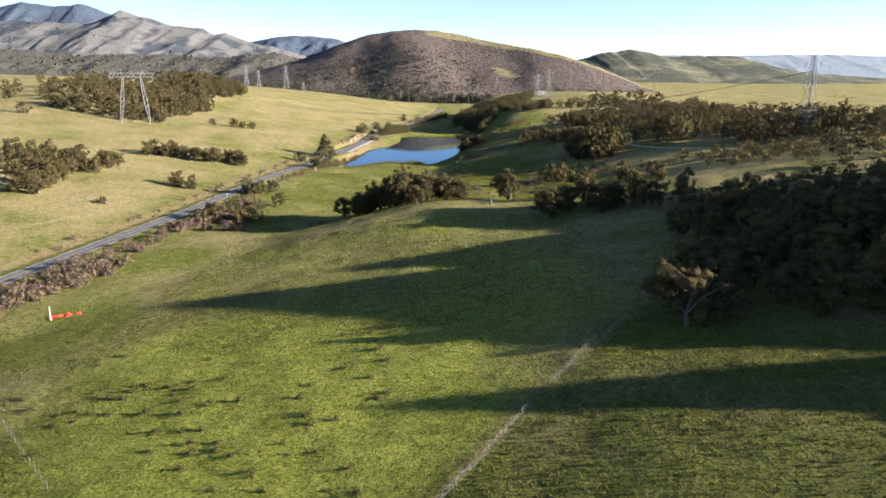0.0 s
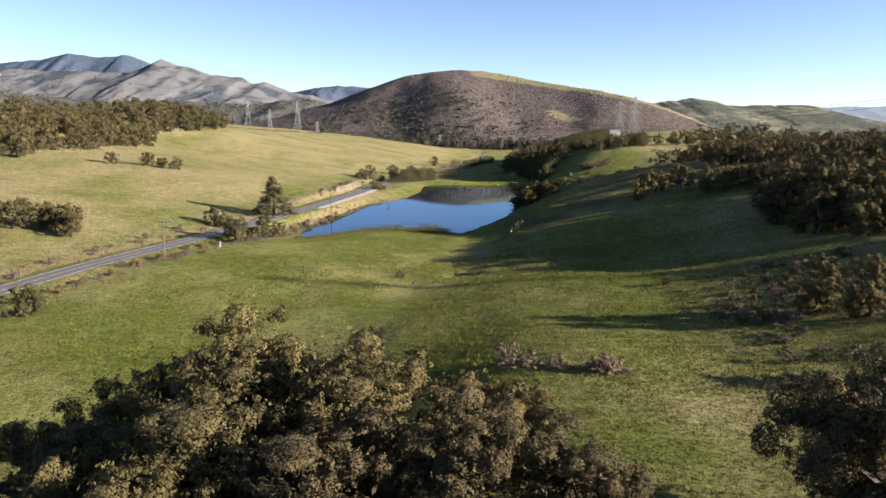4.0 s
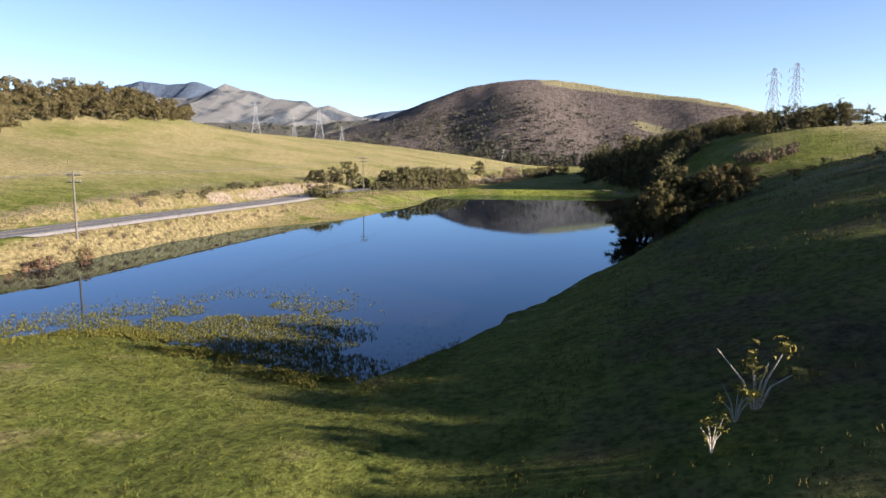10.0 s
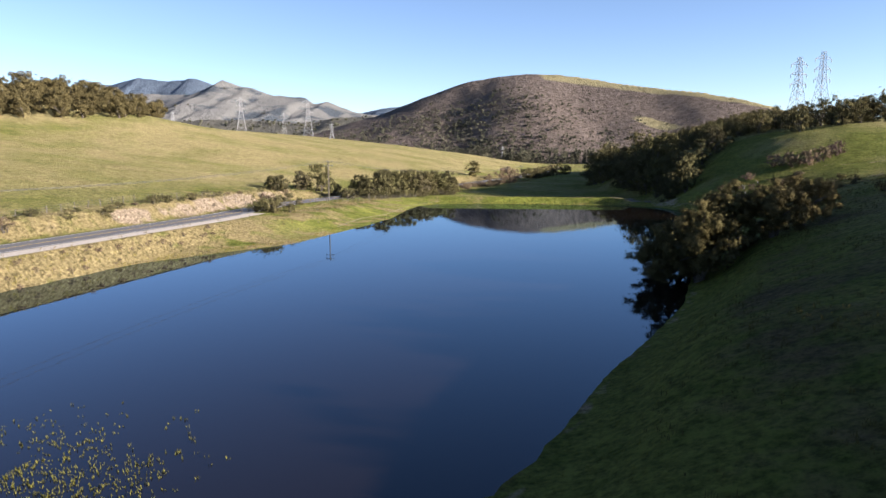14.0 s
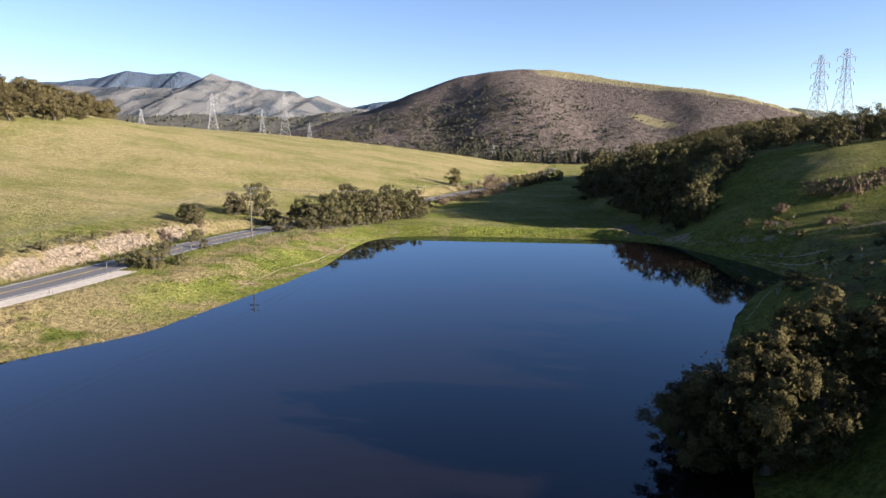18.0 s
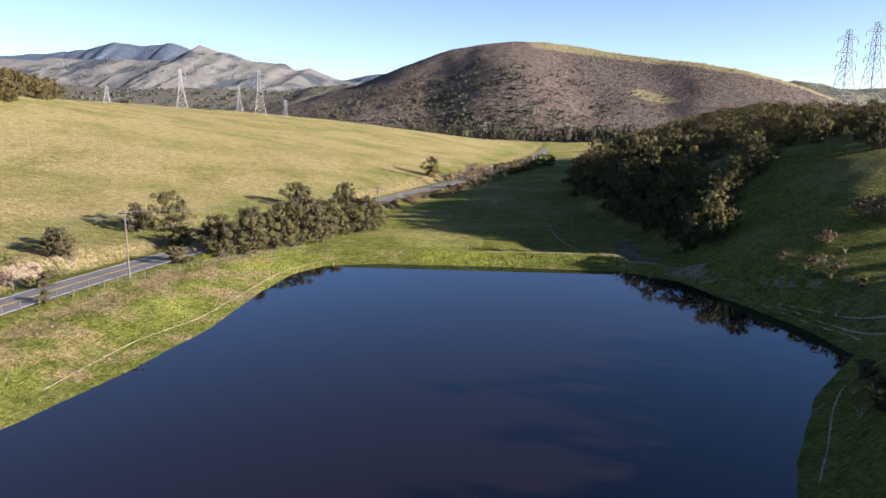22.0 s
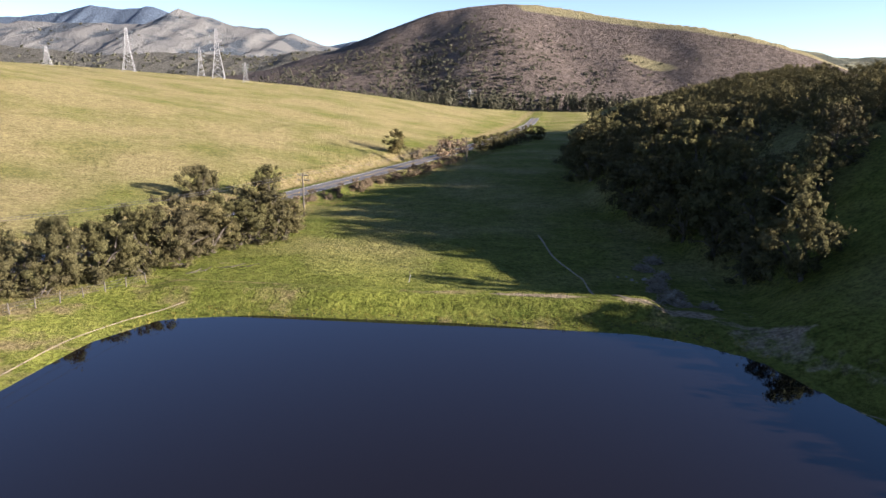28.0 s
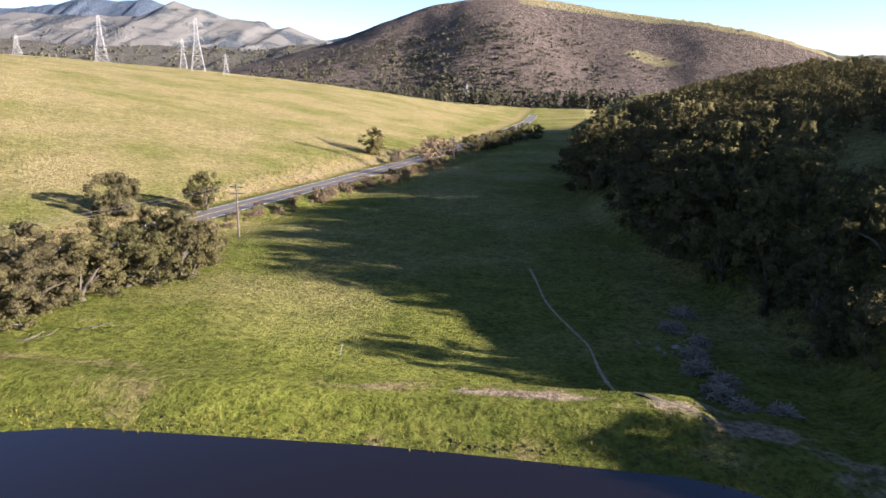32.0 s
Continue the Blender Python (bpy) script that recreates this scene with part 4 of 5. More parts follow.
    place_copies("oak_tree", middle, [(x, y, (0.9 + 0.35 * rng.random()) * (0.7 if y > -16 else 1.0)) for x, y in spots if x <= 75], rng, "live oak in the dark wood beside the field", "tree", "wood beside the field")
    place_copies("oak_tree", middle, [(71, 261, 0.95), (76, 267, 0.95), (82, 262, 0.95), (67, 256, 0.6), (63, 131, 1.0), (67, 124, 0.9), (86, 92, 0.9), (84, 76, 0.7), (90, 60, 0.8), (95, 84, 0.8), (112, 305, 1.0), (118, 310, 1.1), (125, 303, 1.0)] + [(90 + 4 * math.sin(k * 2), 194 + 6 * k, 0.7) for k in (0, 9, 10, 11)] + [(92, 212, 1.25), (95, 217, 1.25), (96, 206, 1.4), (100, 211, 1.4), (100, 202, 1.4), (104, 216, 1.4), (104, 207, 1.45), (108, 204, 1.4), (109, 211, 1.4), (112, 217, 1.35), (101, 222, 1.3), (108, 222, 1.35), (105, 198, 1.4), (112, 198, 1.35), (99, 232, 0.9), (106, 226, 1.0), (97, 243, 0.9), (104, 238, 1.0), (111, 230, 1.0), (96, 252, 0.8), (103, 249, 0.85), (110, 243, 0.9), (94, 198, 1.3), (90, 204, 1.2), (92, 189, 1.2), (97, 183, 1.25), (102, 188, 1.3), (104, 180, 1.2), (99, 193, 1.3), (107, 191, 1.3), (96, 177, 1.0)] + [(120, 500, 0.9), (128, 502, 1.1), (124, 508, 1.05)], rng, "live oak on the slope above the pond", "tree")
    # shrubs
    place_copies("bush", bushes, [(-27.5 + 2.1 * k + 0.5 * math.sin(k * 2.3), 458.5 + 4.6 * k, 0.95 + 0.2 * math.sin(k * 1.7)) for k in range(10)], rng, "dense olive bush at the foot of the roadside oaks", "bush", "roadside bushes")
    wood_stuff("verge_thicket", dry + dry, [(float(road_x(y)) + 5.5 + 4.5 * rng.random() ** 1.5, y + rng.random(), 0.3 + 0.45 * rng.random()) for y in np.arange(508, 640, 1.6)], rng, "pale dry brush along the verge beside the meadow")
    place_copies("bush", dry, [(83, 458, 1.2), (86, 455.5, 1.5), (89.5, 454, 1.4), (92.5, 455, 1.3), (96, 458, 1.1), (72.5, 441, 0.6), (78, 437, 0.7), (80, 433.5, 0.6), (28, 233, 0.4), (16, 104, 1.1), (26, 99, 1.0), (20, 100, 0.7)], rng,
                 "leafless grey-brown bush on the grass", "bush", "dry bushes")
    place_copies("bush", bushes, [(-24, 463, 1.0), (-21, 468, 0.9), (-18, 473, 0.9), (-15, 478, 0.8), (-29, 459, 1.0), (-26.5, 461, 0.8), (-32, 452, 1.0), (7, 668, 1.4), (-30, 450, 1.2), (-40, 428, 1.0), (-33, 400, 1.0), (-31, 404, 0.8)], rng, "dense green bush beside the road", "bush", "roadside bushes")
    place_copies("bush", russet, [(-4, 194, 0.8)] + [(float(road_x(y)) + 9 + 2 * rng.random(), y, 0.6 + 0.5 * rng.random()) for y in range(60, 200, 9)] + [(float(road_x(y)) + 7.5 + 7 * rng.random() ** 1.5, y + rng.random(), 0.45 + 0.5 * rng.random()) for y in range(200, 316, 3)], rng, "low russet bush along the road verge", "bush", "verge bushes")
    place_copies("bush", dry, [(x, y, 1.0 + 0.6 * rng.random()) for x, y in scatter(rng, 46, 3.6, lambda x, y: 8 < x - road_x(y) < 24 + 0.1 * y, -115, -60, -46, 20)] + [(float(road_x(y)) + 10 + 8 * rng.random(), y, 0.8 + 0.6 * rng.random()) for y in range(20, 130, 5)], rng, "pale leafless thicket bush beside the road", "bush", "roadside thicket")
    place_copies("bush", russet + dry, [(float(road_x(y)) + 7 + 3 * rng.random(), y, 0.6 + 0.5 * rng.random()) for y in range(566, 650, 6)], rng, "russet bush on the verge of the road", "bush", "verge bushes")
    spots = scatter(rng, 110, 2.6, lambda x, y: fbm(x / 12, y / 12, 2, 71) > -0.06, 48, 95, 106, 165)
    spots = [(x, y, 0.3 + 0.55 * rng.random() ** 1.5) for x, y in spots]
    wood_stuff("slope_scrub", dry, spots[::2], rng, "grey leafless scrub over the shaded slope")
    wood_stuff("green_scrub", bushes, spots[1::2], rng, "low green scrub over the shaded slope")
    place_copies("oak_tree", green, [(15, 686, 0.8), (19, 694, 0.85), (22, 702, 0.9), (25, 712, 1.0), (29, 722, 1.0), (34, 734, 1.0), (40, 748, 1.0), (-14, 1190, 0.9)], rng, "green oak in the row where the road bends", "tree", "oaks at the bend")
    place_copies("bush", dry, [(2, 648, 2.2), (5, 656, 2.4), (9, 664, 2.0), (-4, 636, 1.3), (75, 452, 0.8), (84, 446, 0.7), (80, 438, 0.6), (100, 462, 0.9), (70, 445, 0.6)], rng, "pale bare bush in tangled grey twigs", "bush", "bare bushes")
    place_copies("bush", bushes, [(62, 409, 0.8), (60, 402, 0.6), (58.5, 394, 0.55), (57, 388, 0.45), (65, 404, 0.6), (60, 381, 0.5), (72, 433, 0.5), (88, 430, 0.6)] + [(x, y, 0.3 + 0.35 * rng.random()) for x, y in scatter(rng, 34, 2.5, lambda x, y: x > foot_x(y) + 5, 55, 100, 350, 450)], rng, "small pale-green brush on the shaded bank", "bush", "bank brush")
    for x, y, w in ((16, 104, 1.5), (26.5, 98.6, 1.5), (20, 101, 0.8), (23, 45, 0.7), (13.8, 198.3, 1.1), (17, 196, 0.7)):
        o = copy_thing(dry[0], pose(x, y, ground_z(x, y) - 0.1))
        o.name = "brush_pile"
        o.matrix_basis = pose(x, y, ground_z(x, y) - 0.1, 0, 0, x * 20) @ Matrix.Diagonal((w, w * 0.8, w * 0.42, 1))
        tagged(o, "low heap of dead grey-purple brush on the grass", "brush pile", "brush piles")
    # cut and bleached brush thrown on a row of heaps at the edge of the meadow
    for x, y, w, h in ((51, 498, 1.6, 0.8), (48.8, 493, 1.7, 0.8), (50.6, 488.8, 1.1, 0.6), (49.2, 484.8, 1.9, 1.1), (48.4, 480.8, 1.5, 1.0), (49.9, 477.6, 1.5, 0.9), (48.6, 474.2, 1.7, 1.0), (49.7, 471.6, 1.0, 0.6), (52.4, 471, 1.0, 0.5)):
        t = thing("brush_pile", (x, y, ground_z(x, y)), "heap of cut bleached grey brush at the meadow edge", "brush pile", "bleached brush heaps", float(rng.random()) * 360)
        bm = bmesh.new()
        for _ in range(120):
            a, r = rng.random() * 2 * math.pi, w * rng.random() ** 0.7
            p = Vector((math.cos(a) * r, math.sin(a) * r * 0.75, h * (1 - (r / w) ** 2) * (0.55 + 0.55 * rng.random())))
            d = Vector((rng.normal(), rng.normal(), 0.35 * rng.normal())).normalized() * (0.35 + 0.5 * rng.random())
            bar(bm, p - d, p + d, 0.05, 0.025, 3)
        tagged(part("twig_heap", bm, DEAD_WOOD, t), kind="stuff")
        cen = np.array([(w * 0.55 * math.cos(k * 0.9) * (k > 0), w * 0.42 * math.sin(k * 0.9) * (k > 0), 0.1) for k in range(8)])
        v, f = leaf_cloud(rng, cen, np.full(8, h * 0.75), 60, 0.13, 0.8, 2)
        tagged(mesh_object("brush", v, f, BLEACHED, t), kind="stuff")
    place_copies("weed_clump", weeds, [(x, y, 0.22 + 0.22 * rng.random()) for x, y in scatter(rng, 120, 2.2, lambda x, y: x < 16 + 0.74 * (y + 102) - 4 and fbm(x / 12, y / 12, 2, 5) > -0.05, -68, -4, -150, -62)], rng, "dark clump of weeds in the bright green field", "weeds", "field weeds")
    # thicket between road and knoll
    place_copies("bush", dry, [(x, y, 1.2 + 0.6 * rng.random()) for x, y in scatter(rng, 22, 3.6, lambda x, y: x - road_x(y) > 8, -90, -62, 62, 112)] + [(-38, 65, 0.5), (-35, 66, 0.6)], rng, "tangled pale grey thicket bush beside the road", "bush", "roadside thicket")
    place_copies("bush", bushes, [(x, y, 1.3 + 0.6 * rng.random()) for x, y in scatter(rng, 9, 5, lambda x, y: x - road_x(y) > 8, -90, -62, 70, 112)], rng, "dense grey-green bush in the roadside thicket", "bush", "roadside thicket")
    # shrubs with bare pale stems on the shaded bank
    for x, y, s in ((28.8, 255.6, 2.3), (27.8, 254.8, 1.3), (26.4, 252.6, 1.1), (56.5, 397, 1.3), (59, 404, 1.0), (60, 402.5, 0.9), (71, 443, 1.6), (67.6, 429.5, 1.1), (68.5, 443, 0.8), (70, 438, 1.0), (71.5, 433, 0.9), (63, 399, 1.1), (66, 393, 0.9), (60, 390, 0.8), (57, 383, 0.9), (64, 385, 1.0), (70, 405, 0.9), (73, 412, 0.8), (55, 374, 0.9), (61, 371, 0.8), (75, 446, 0.9)):
        t = thing("shrub", (x, y, ground_z(x, y)), "half-bare shrub with pale stems and thin yellow-green leaves", "shrub", "bank shrubs", x * 37, 0.62 * s)
        tips = []
        for k in range(7):
            a, lean = k * 0.9 + rng.random(), 0.25 + 0.6 * rng.random()
            mid = Vector((math.cos(a) * lean * 0.5, math.sin(a) * lean * 0.5, 0.6 + 0.3 * rng.random()))
            tip = mid + Vector((math.cos(a) * lean, math.sin(a) * lean, 0.5 + 0.5 * rng.random()))
            bm = bmesh.new()
            bar(bm, (0, 0, -0.2), mid, 0.05, 0.035, 4)
            bar(bm, mid, tip, 0.035, 0.012, 4)
            part("stem", bm, PALE_STEM, t)
            tips.append(tip[:])
        v, f = leaf_cloud(rng, np.array(tips[::2]), np.full(4, 0.34), 26, 0.11, 0.8, 1)
        mesh_object("foliage", v, f, REED_LEAF, t)
    # scrub on the cut bank above the road and on the steep bank below it
    wood_stuff("bank_scrub", dry, [(float(road_x(y)) + 7.2 + 2.2 * rng.random(), y, 0.12 + 0.2 * rng.random()) for y in np.arange(306, 374, 1.1)], rng, "low brown scrub on the steep bank between road and pond")
    place_copies("bush", dry + bushes, [(float(road_x(y)) - 8.2 - 3.5 * rng.random(), y + 2 * rng.random(), 0.3 + 0.45 * rng.random() ** 2) for y in range(346, 446, 4)], rng, "low scrub bush on the eroded road cut", "bush", "road cut scrub")
    place_copies("bush", bushes, [(-34.5, 402, 1.25), (-36, 408, 1.1), (-36.5, 399, 0.9), (-34, 420, 0.6)], rng, "dark leafy bush beside the fence by the road", "bush", "fence bushes")
    # dry growth on both verges
    spots = [(float(road_x(y)) + side * (8 + 5 * rng.random()), y + 3 * rng.random(), 0.35 + 0.45 * rng.random()) for y in range(30, 300, 6) for side in (-1, 1)]
    wood_stuff("verge_brush", dry, [p for p in spots if rng.random() < 0.8], rng, "low dry brush on both verges of the road")
    # tall dark cypress by the road
    t = thing("cypress_tree", (-60.5, 292, ground_z(-60.5, 292)), "tall dark layered cypress beside the road", "tree")
    cen, rad = [], []
    for k in range(11):
        u = k / 10
        for _ in range(int(4 + 10 * (1 - u))):
            a, out = rng.random() * 2 * math.pi, (7.6 * (1 - u) ** 0.8 + 0.5) * (0.4 + 0.6 * rng.random())
            cen.append((math.cos(a) * out, math.sin(a) * out, 1.0 + 12.2 * u + 0.7 * rng.random() - 0.08 * out))
            rad.append(1.1 + 0.8 * rng.random())
    bm = bmesh.new()
    bar(bm, (0, 0, -0.5), (0.2, 0.1, 6), 0.55, 0.35, 8)
    bar(bm, (0.2, 0.1, 6), (0, 0, 12), 0.35, 0.08, 7)
    part("trunk", bm, BARK, t)
    v, f = leaf_cloud(rng, np.array(cen), np.array(rad), 45, 0.26, 0.6, 3)
    mesh_object("crown", v, f, GREEN_LEAF, t, smooth=True)
    drop(near + middle + green + far + thick + farther + bushes + dry + russet + weeds)


# ---- power lines ----
def lattice_tower(place, h, base, label, turn=0.0, arms=(0.62, 0.76, 0.9), reach=0.13):
    t = thing("pylon", place, label, "pylon", "pylons", turn)
    w = 0.06 + 0.0011 * h
    waist = 0.16 * base

    def corner(z, k):
        f = z / h
        half = base / 2 * (1 - f / 0.6) + waist * (f / 0.6) if f < 0.6 else waist * (1 - 0.5 * (f - 0.6) / 0.4)
        return Vector((half * (1, -1, -1, 1)[k], half * (1, 1, -1, -1)[k], z))
    levels = [0, 0.16, 0.3, 0.42, 0.52, 0.6, 0.68, 0.76, 0.84, 0.92, 1.0]
    for k in range(4):
        bm = bmesh.new()
        for a, b in zip(levels, levels[1:]):
            bar(bm, corner(a * h, k), corner(b * h, k), w, w)
        part("leg", bm, STEEL, t)
    for k in range(4):
        bm = bmesh.new()
        for a, b in zip(levels, levels[1:]):
            p, q = corner(a * h, k), corner(a * h, (k + 1) % 4)
            r, s = corner(b * h, k), corner(b * h, (k + 1) % 4)
            bar(bm, p, s, w * 0.6)
            bar(bm, q, r, w * 0.6)
            bar(bm, r, s, w * 0.6)
        part("bracing", bm, STEEL, t)
    for a in arms:
        ln = reach * h
        for sx in (-1, 1):
            bm = bmesh.new()
            tip = Vector((sx * ln, 0, a * h))
            for k in ((0, 3) if sx > 0 else (1, 2)):
                bar(bm, corner(a * h, k), tip, w * 0.7)
                bar(bm, corner((a + 0.05) * h, k), tip, w * 0.7)
            arm = part("crossarm", bm, STEEL, t)
            bm = bmesh.new()
            bar(bm, (sx * ln, 0, a * h), (sx * ln, 0, a * h - 0.05 * h), 0.16, 0.16, 6)
            part("insulator", bm, GLASS, arm)
    return t


def portal_tower(place, h, turn):
    t = thing("pylon", place, "white steel portal pylon with two splayed lattice legs", "pylon", "pylons", turn)
    for sx in (-1, 1):
        foot, head = Vector((sx * 9.5, 0, 0)), Vector((sx * 5.6, 0, h * 0.86))
        bm = bmesh.new()
        n = 9
        for k in range(n):
            for o in (-1, 1):
                a, b = foot.lerp(head, k / n), foot.lerp(head, (k + 1) / n)
                wa, wb = 0.35 + 0.85 * (1 - abs(2 * k / n - 1)), 0.35 + 0.85 * (1 - abs(2 * (k + 1) / n - 1))
                for sy in (-1, 1):
                    bar(bm, a + Vector((o * wa, sy * wa, 0)), b + Vector((o * wb, sy * wb, 0)), 0.13)
                bar(bm, a + Vector((o * wa, -wa, 0)), b + Vector((o * wb, wb, 0)), 0.09)
                bar(bm, a + Vector((-wa, o * wa, 0)), b + Vector((wb, o * wb, 0)), 0.09)
        part("leg", bm, STEEL, t)
    bm = bmesh.new()
    for k in range(12):
        xa, xb = -14.5 + 29 * k / 12, -14.5 + 29 * (k + 1) / 12
        for sy in (-0.7, 0.7):
            bar(bm, (xa, sy, h * 0.86), (xb, sy, h * 0.86), 0.13)
            bar(bm, (xa, sy, h * 0.93), (xb, sy, h * 0.93), 0.13)
            bar(bm, (xa, sy, h * 0.86), (xb, sy, h * 0.93), 0.09)
    part("crossarm", bm, STEEL, t)
    for x in (-7, 7):
        bm = bmesh.new()
        bar(bm, (x, 0, h * 0.93), (x, 0, h), 0.2, 0.08)
        part("peak", bm, STEEL, t)
    for x in (-13.5, 0, 13.5):
        bm = bmesh.new()
        bar(bm, (x, 0, h * 0.86), (x, 0, h * 0.86 - 2.4), 0.15, 0.15, 6)
        part("insulator", bm, GLASS, t)
    return t


def utility_pole(x, y, h, turn):
    t = thing("utility_pole", (x, y, ground_z(x, y)), "weathered wooden utility pole with two crossarms beside the road", "utility pole", "utility poles", turn)
    bm = bmesh.new()
    bar(bm, (0, 0, -0.5), (0, 0, h), 0.17, 0.11, 8)
    part("pole", bm, GREY_WOOD, t)
    for z in (h - 0.5, h - 1.5):
        bm = bmesh.new()
        box(bm, (0, 0.14, z), (2.4, 0.12, 0.14))
        arm = part("crossarm", bm, GREY_WOOD, t)
        for px in (-1.1, -0.45, 0.45, 1.1):
            bm = bmesh.new()
            bar(bm, (px, 0.14, z + 0.06), (px, 0.14, z + 0.3), 0.06, 0.04, 6)
            part("insulator", bm, GLASS, arm)
    return t


def wire(name, a, b, sag, r, label):
    bm = bmesh.new()
    n = 24
    pts = [Vector(a).lerp(Vector(b), k / n) - Vector((0, 0, 4 * sag * (k / n) * (1 - k / n))) for k in range(n + 1)]
    side = (Vector(b) - Vector(a)).cross(Vector((0, 0, 1))).normalized()
    rings = [[bm.verts.new(p + o * r) for o in (side, Vector((0, 0, 1)), -side, Vector((0, 0, -1)))] for p in pts]
    for p, q in zip(rings, rings[1:]):
        for k in range(4):
            bm.faces.new((p[k], p[(k + 1) % 4], q[(k + 1) % 4], q[k]))
    bm.faces.new(rings[0][::-1])
    bm.faces.new(rings[-1])
    bmesh.ops.recalc_face_normals(bm, faces=bm.faces[:])
    me = bpy.data.meshes.new(name)
    bm.to_mesh(me)
    bm.free()
    me.materials.append(CABLE)
    return tagged(new(name, me), label, "power line", "power lines")


def build_power():
    for x, y, top, base, hh in ((-192, 910, 61, 9, None), (-244, 879, 60, 8, None), (-257, 1024, 53, 7, None), (-164, 891, 37, 4, None), (150, 615, 59, 8, None), (135, 601, 55, 8, None), (-326, 910, 49, 6, None), (-26, 1225, 16, 5, None), (190, 150, 69, 8, None)):
        z = ground_z(x, y)
        lattice_tower((x, y, z), max(12, top - z), base, "grey galvanised steel lattice pylon on the hill", 20)
    portal_tower((-195, 320, ground_z(-195, 320)), 59 - ground_z(-195, 320), 25)
    for off, sag in ((-10.5, 23.2), (0, 23.6), (10.5, 24.6)):
        for pair in (-0.25, 0.25):
            wire("transmission_wire", (-195 + off * 0.9, 320 + off * 0.42 + pair, 55), (190 + off * 0.4, 150 + off * 0.92 + pair, 61.5), sag, 0.02, "dark transmission wire sagging across the valley")
    poles = ((-84, 100, 10), (-66, 205, 10), (-43.2, 316.5, 9.2), (-31.9, 436, 10.4), (-12.6, 527, 8.6), (12, 640, 8.6))
    for x, y, h in poles:
        utility_pole(x, y, h, -8)
    for (x0, y0, h0), (x1, y1, h1) in zip(poles, poles[1:]):
        for o in (-1.1, 1.1):
            wire("wire", (x0 + o, y0, ground_z(x0, y0) + h0 - 0.2), (x1 + o, y1, ground_z(x1, y1) + h1 - 0.2), 1.2, 0.02, "thin dark wire between wooden poles")


def build_fences():
    rng = np.random.default_rng(5)
    bm = bmesh.new()
    bar(bm, (0, 0, -0.3), (0, 0, 1.25), 0.07, 0.06, 5)
    me = bpy.data.meshes.new("fence_post")
    bm.to_mesh(me)
    bm.free()
    me.materials.append(GREY_WOOD)
    lines = (("field_fence", [(-4, -132), (8, -115), (16, -102), (28, -85), (40, -70)], 3.0, "wooden post fence across the grass field"),
             ("field_fence", [(-75, -78), (-64, -89), (-55, -100), (-45, -112)], 3.0, "wooden post fence at the edge of the green field"),
             ("road_fence", [(-60, 320), (-57, 340), (-55, 386), (-49, 407), (-45, 420), (-42, 440)], 3.4, "post-and-wire fence above the road bank"),
             ("pond_fence", [(-38, 396), (-36, 411), (-33, 424), (-30, 437), (-26, 448), (-20, 460), (-14, 472)], 2.6, "post-and-wire fence between road and pond"),
             ("knoll_fence", [(-2, 49), (8, 43), (19, 38), (31, 34), (44, 31)], 3.6, "post fence on the knoll beside the oaks"),
             ("verge_fence", [(-70, 190), (-60, 215), (-50, 245), (-46, 275), (-44, 300)], 3.6, "post-and-wire fence along the road verge"))
    for name, line, gap, label in lines:
        f = thing(name, (0, 0, 0), label, "fence")
        tops = []
        for (ax, ay), (bx, by) in zip(line, line[1:]):
            n = max(1, round(math.hypot(bx - ax, by - ay) / gap))
            for k in range(n):
                x, y = ax + (bx - ax) * k / n, ay + (by - ay) * k / n
                z = ground_z(x, y)
                o = new("fence_post", me)
                o.parent = f
                o.matrix_basis = pose(x, y, z, rng.normal() * 3, rng.normal() * 3, rng.random() * 90)
                tops.append(Vector((x, y, z)))
        bm = bmesh.new()
        for a, b in zip(tops, tops[1:]):
            for hgt in (0.4, 0.75, 1.1):
                bar(bm, a + Vector((0, 0, hgt)), b + Vector((0, 0, hgt)), 0.012, 0.012, 3)
        part("wire", bm, CABLE, f, "thin fence wire")


build_ground()
build_pond()
build_road()
hill_z = build_big_hill()
build_mountains()
build_power()
build_trees()
build_fences()


# ---- wild growth in quantity ----
def draped(name, line, wide, material, label, lift=0.05):
    verts, faces = [], []
    pts = []
    for (ax, ay), (bx, by) in zip(line, line[1:]):
        n = max(2, round(math.hypot(bx - ax, by - ay) / 1.2))
        pts += [(ax + (bx - ax) * k / n, ay + (by - ay) * k / n) for k in range(n)]
    for _ in range(4):
        pts = [pts[0]] + [((a[0] + 2 * b[0] + c[0]) / 4, (a[1] + 2 * b[1] + c[1]) / 4) for a, b, c in zip(pts, pts[1:], pts[2:])] + [pts[-1]]
    for k, (x, y) in enumerate(pts):
        a, b = pts[max(0, k - 1)], pts[min(len(pts) - 1, k + 1)]
        dx, dy = b[0] - a[0], b[1] - a[1]
        ln = math.hypot(dx, dy) or 1
        w = wide * (0.7 + 0.6 * float(value_noise(x / 2.1, y / 2.1, 6)))
        for s in (-0.5, 0, 0.5):
            px, py = x - dy / ln * w * s, y + dx / ln * w * s
            verts.append((px, py, ground_z(px, py) + (lift if s == 0 else -0.03)))
        if k:
            i = 3 * k
            faces += [(i - 3, i - 2, i + 1, i), (i - 2, i - 1, i + 2, i + 1)]
    return tagged(mesh_object(name, verts, faces, material, smooth=False), label, "path", kind="structure")


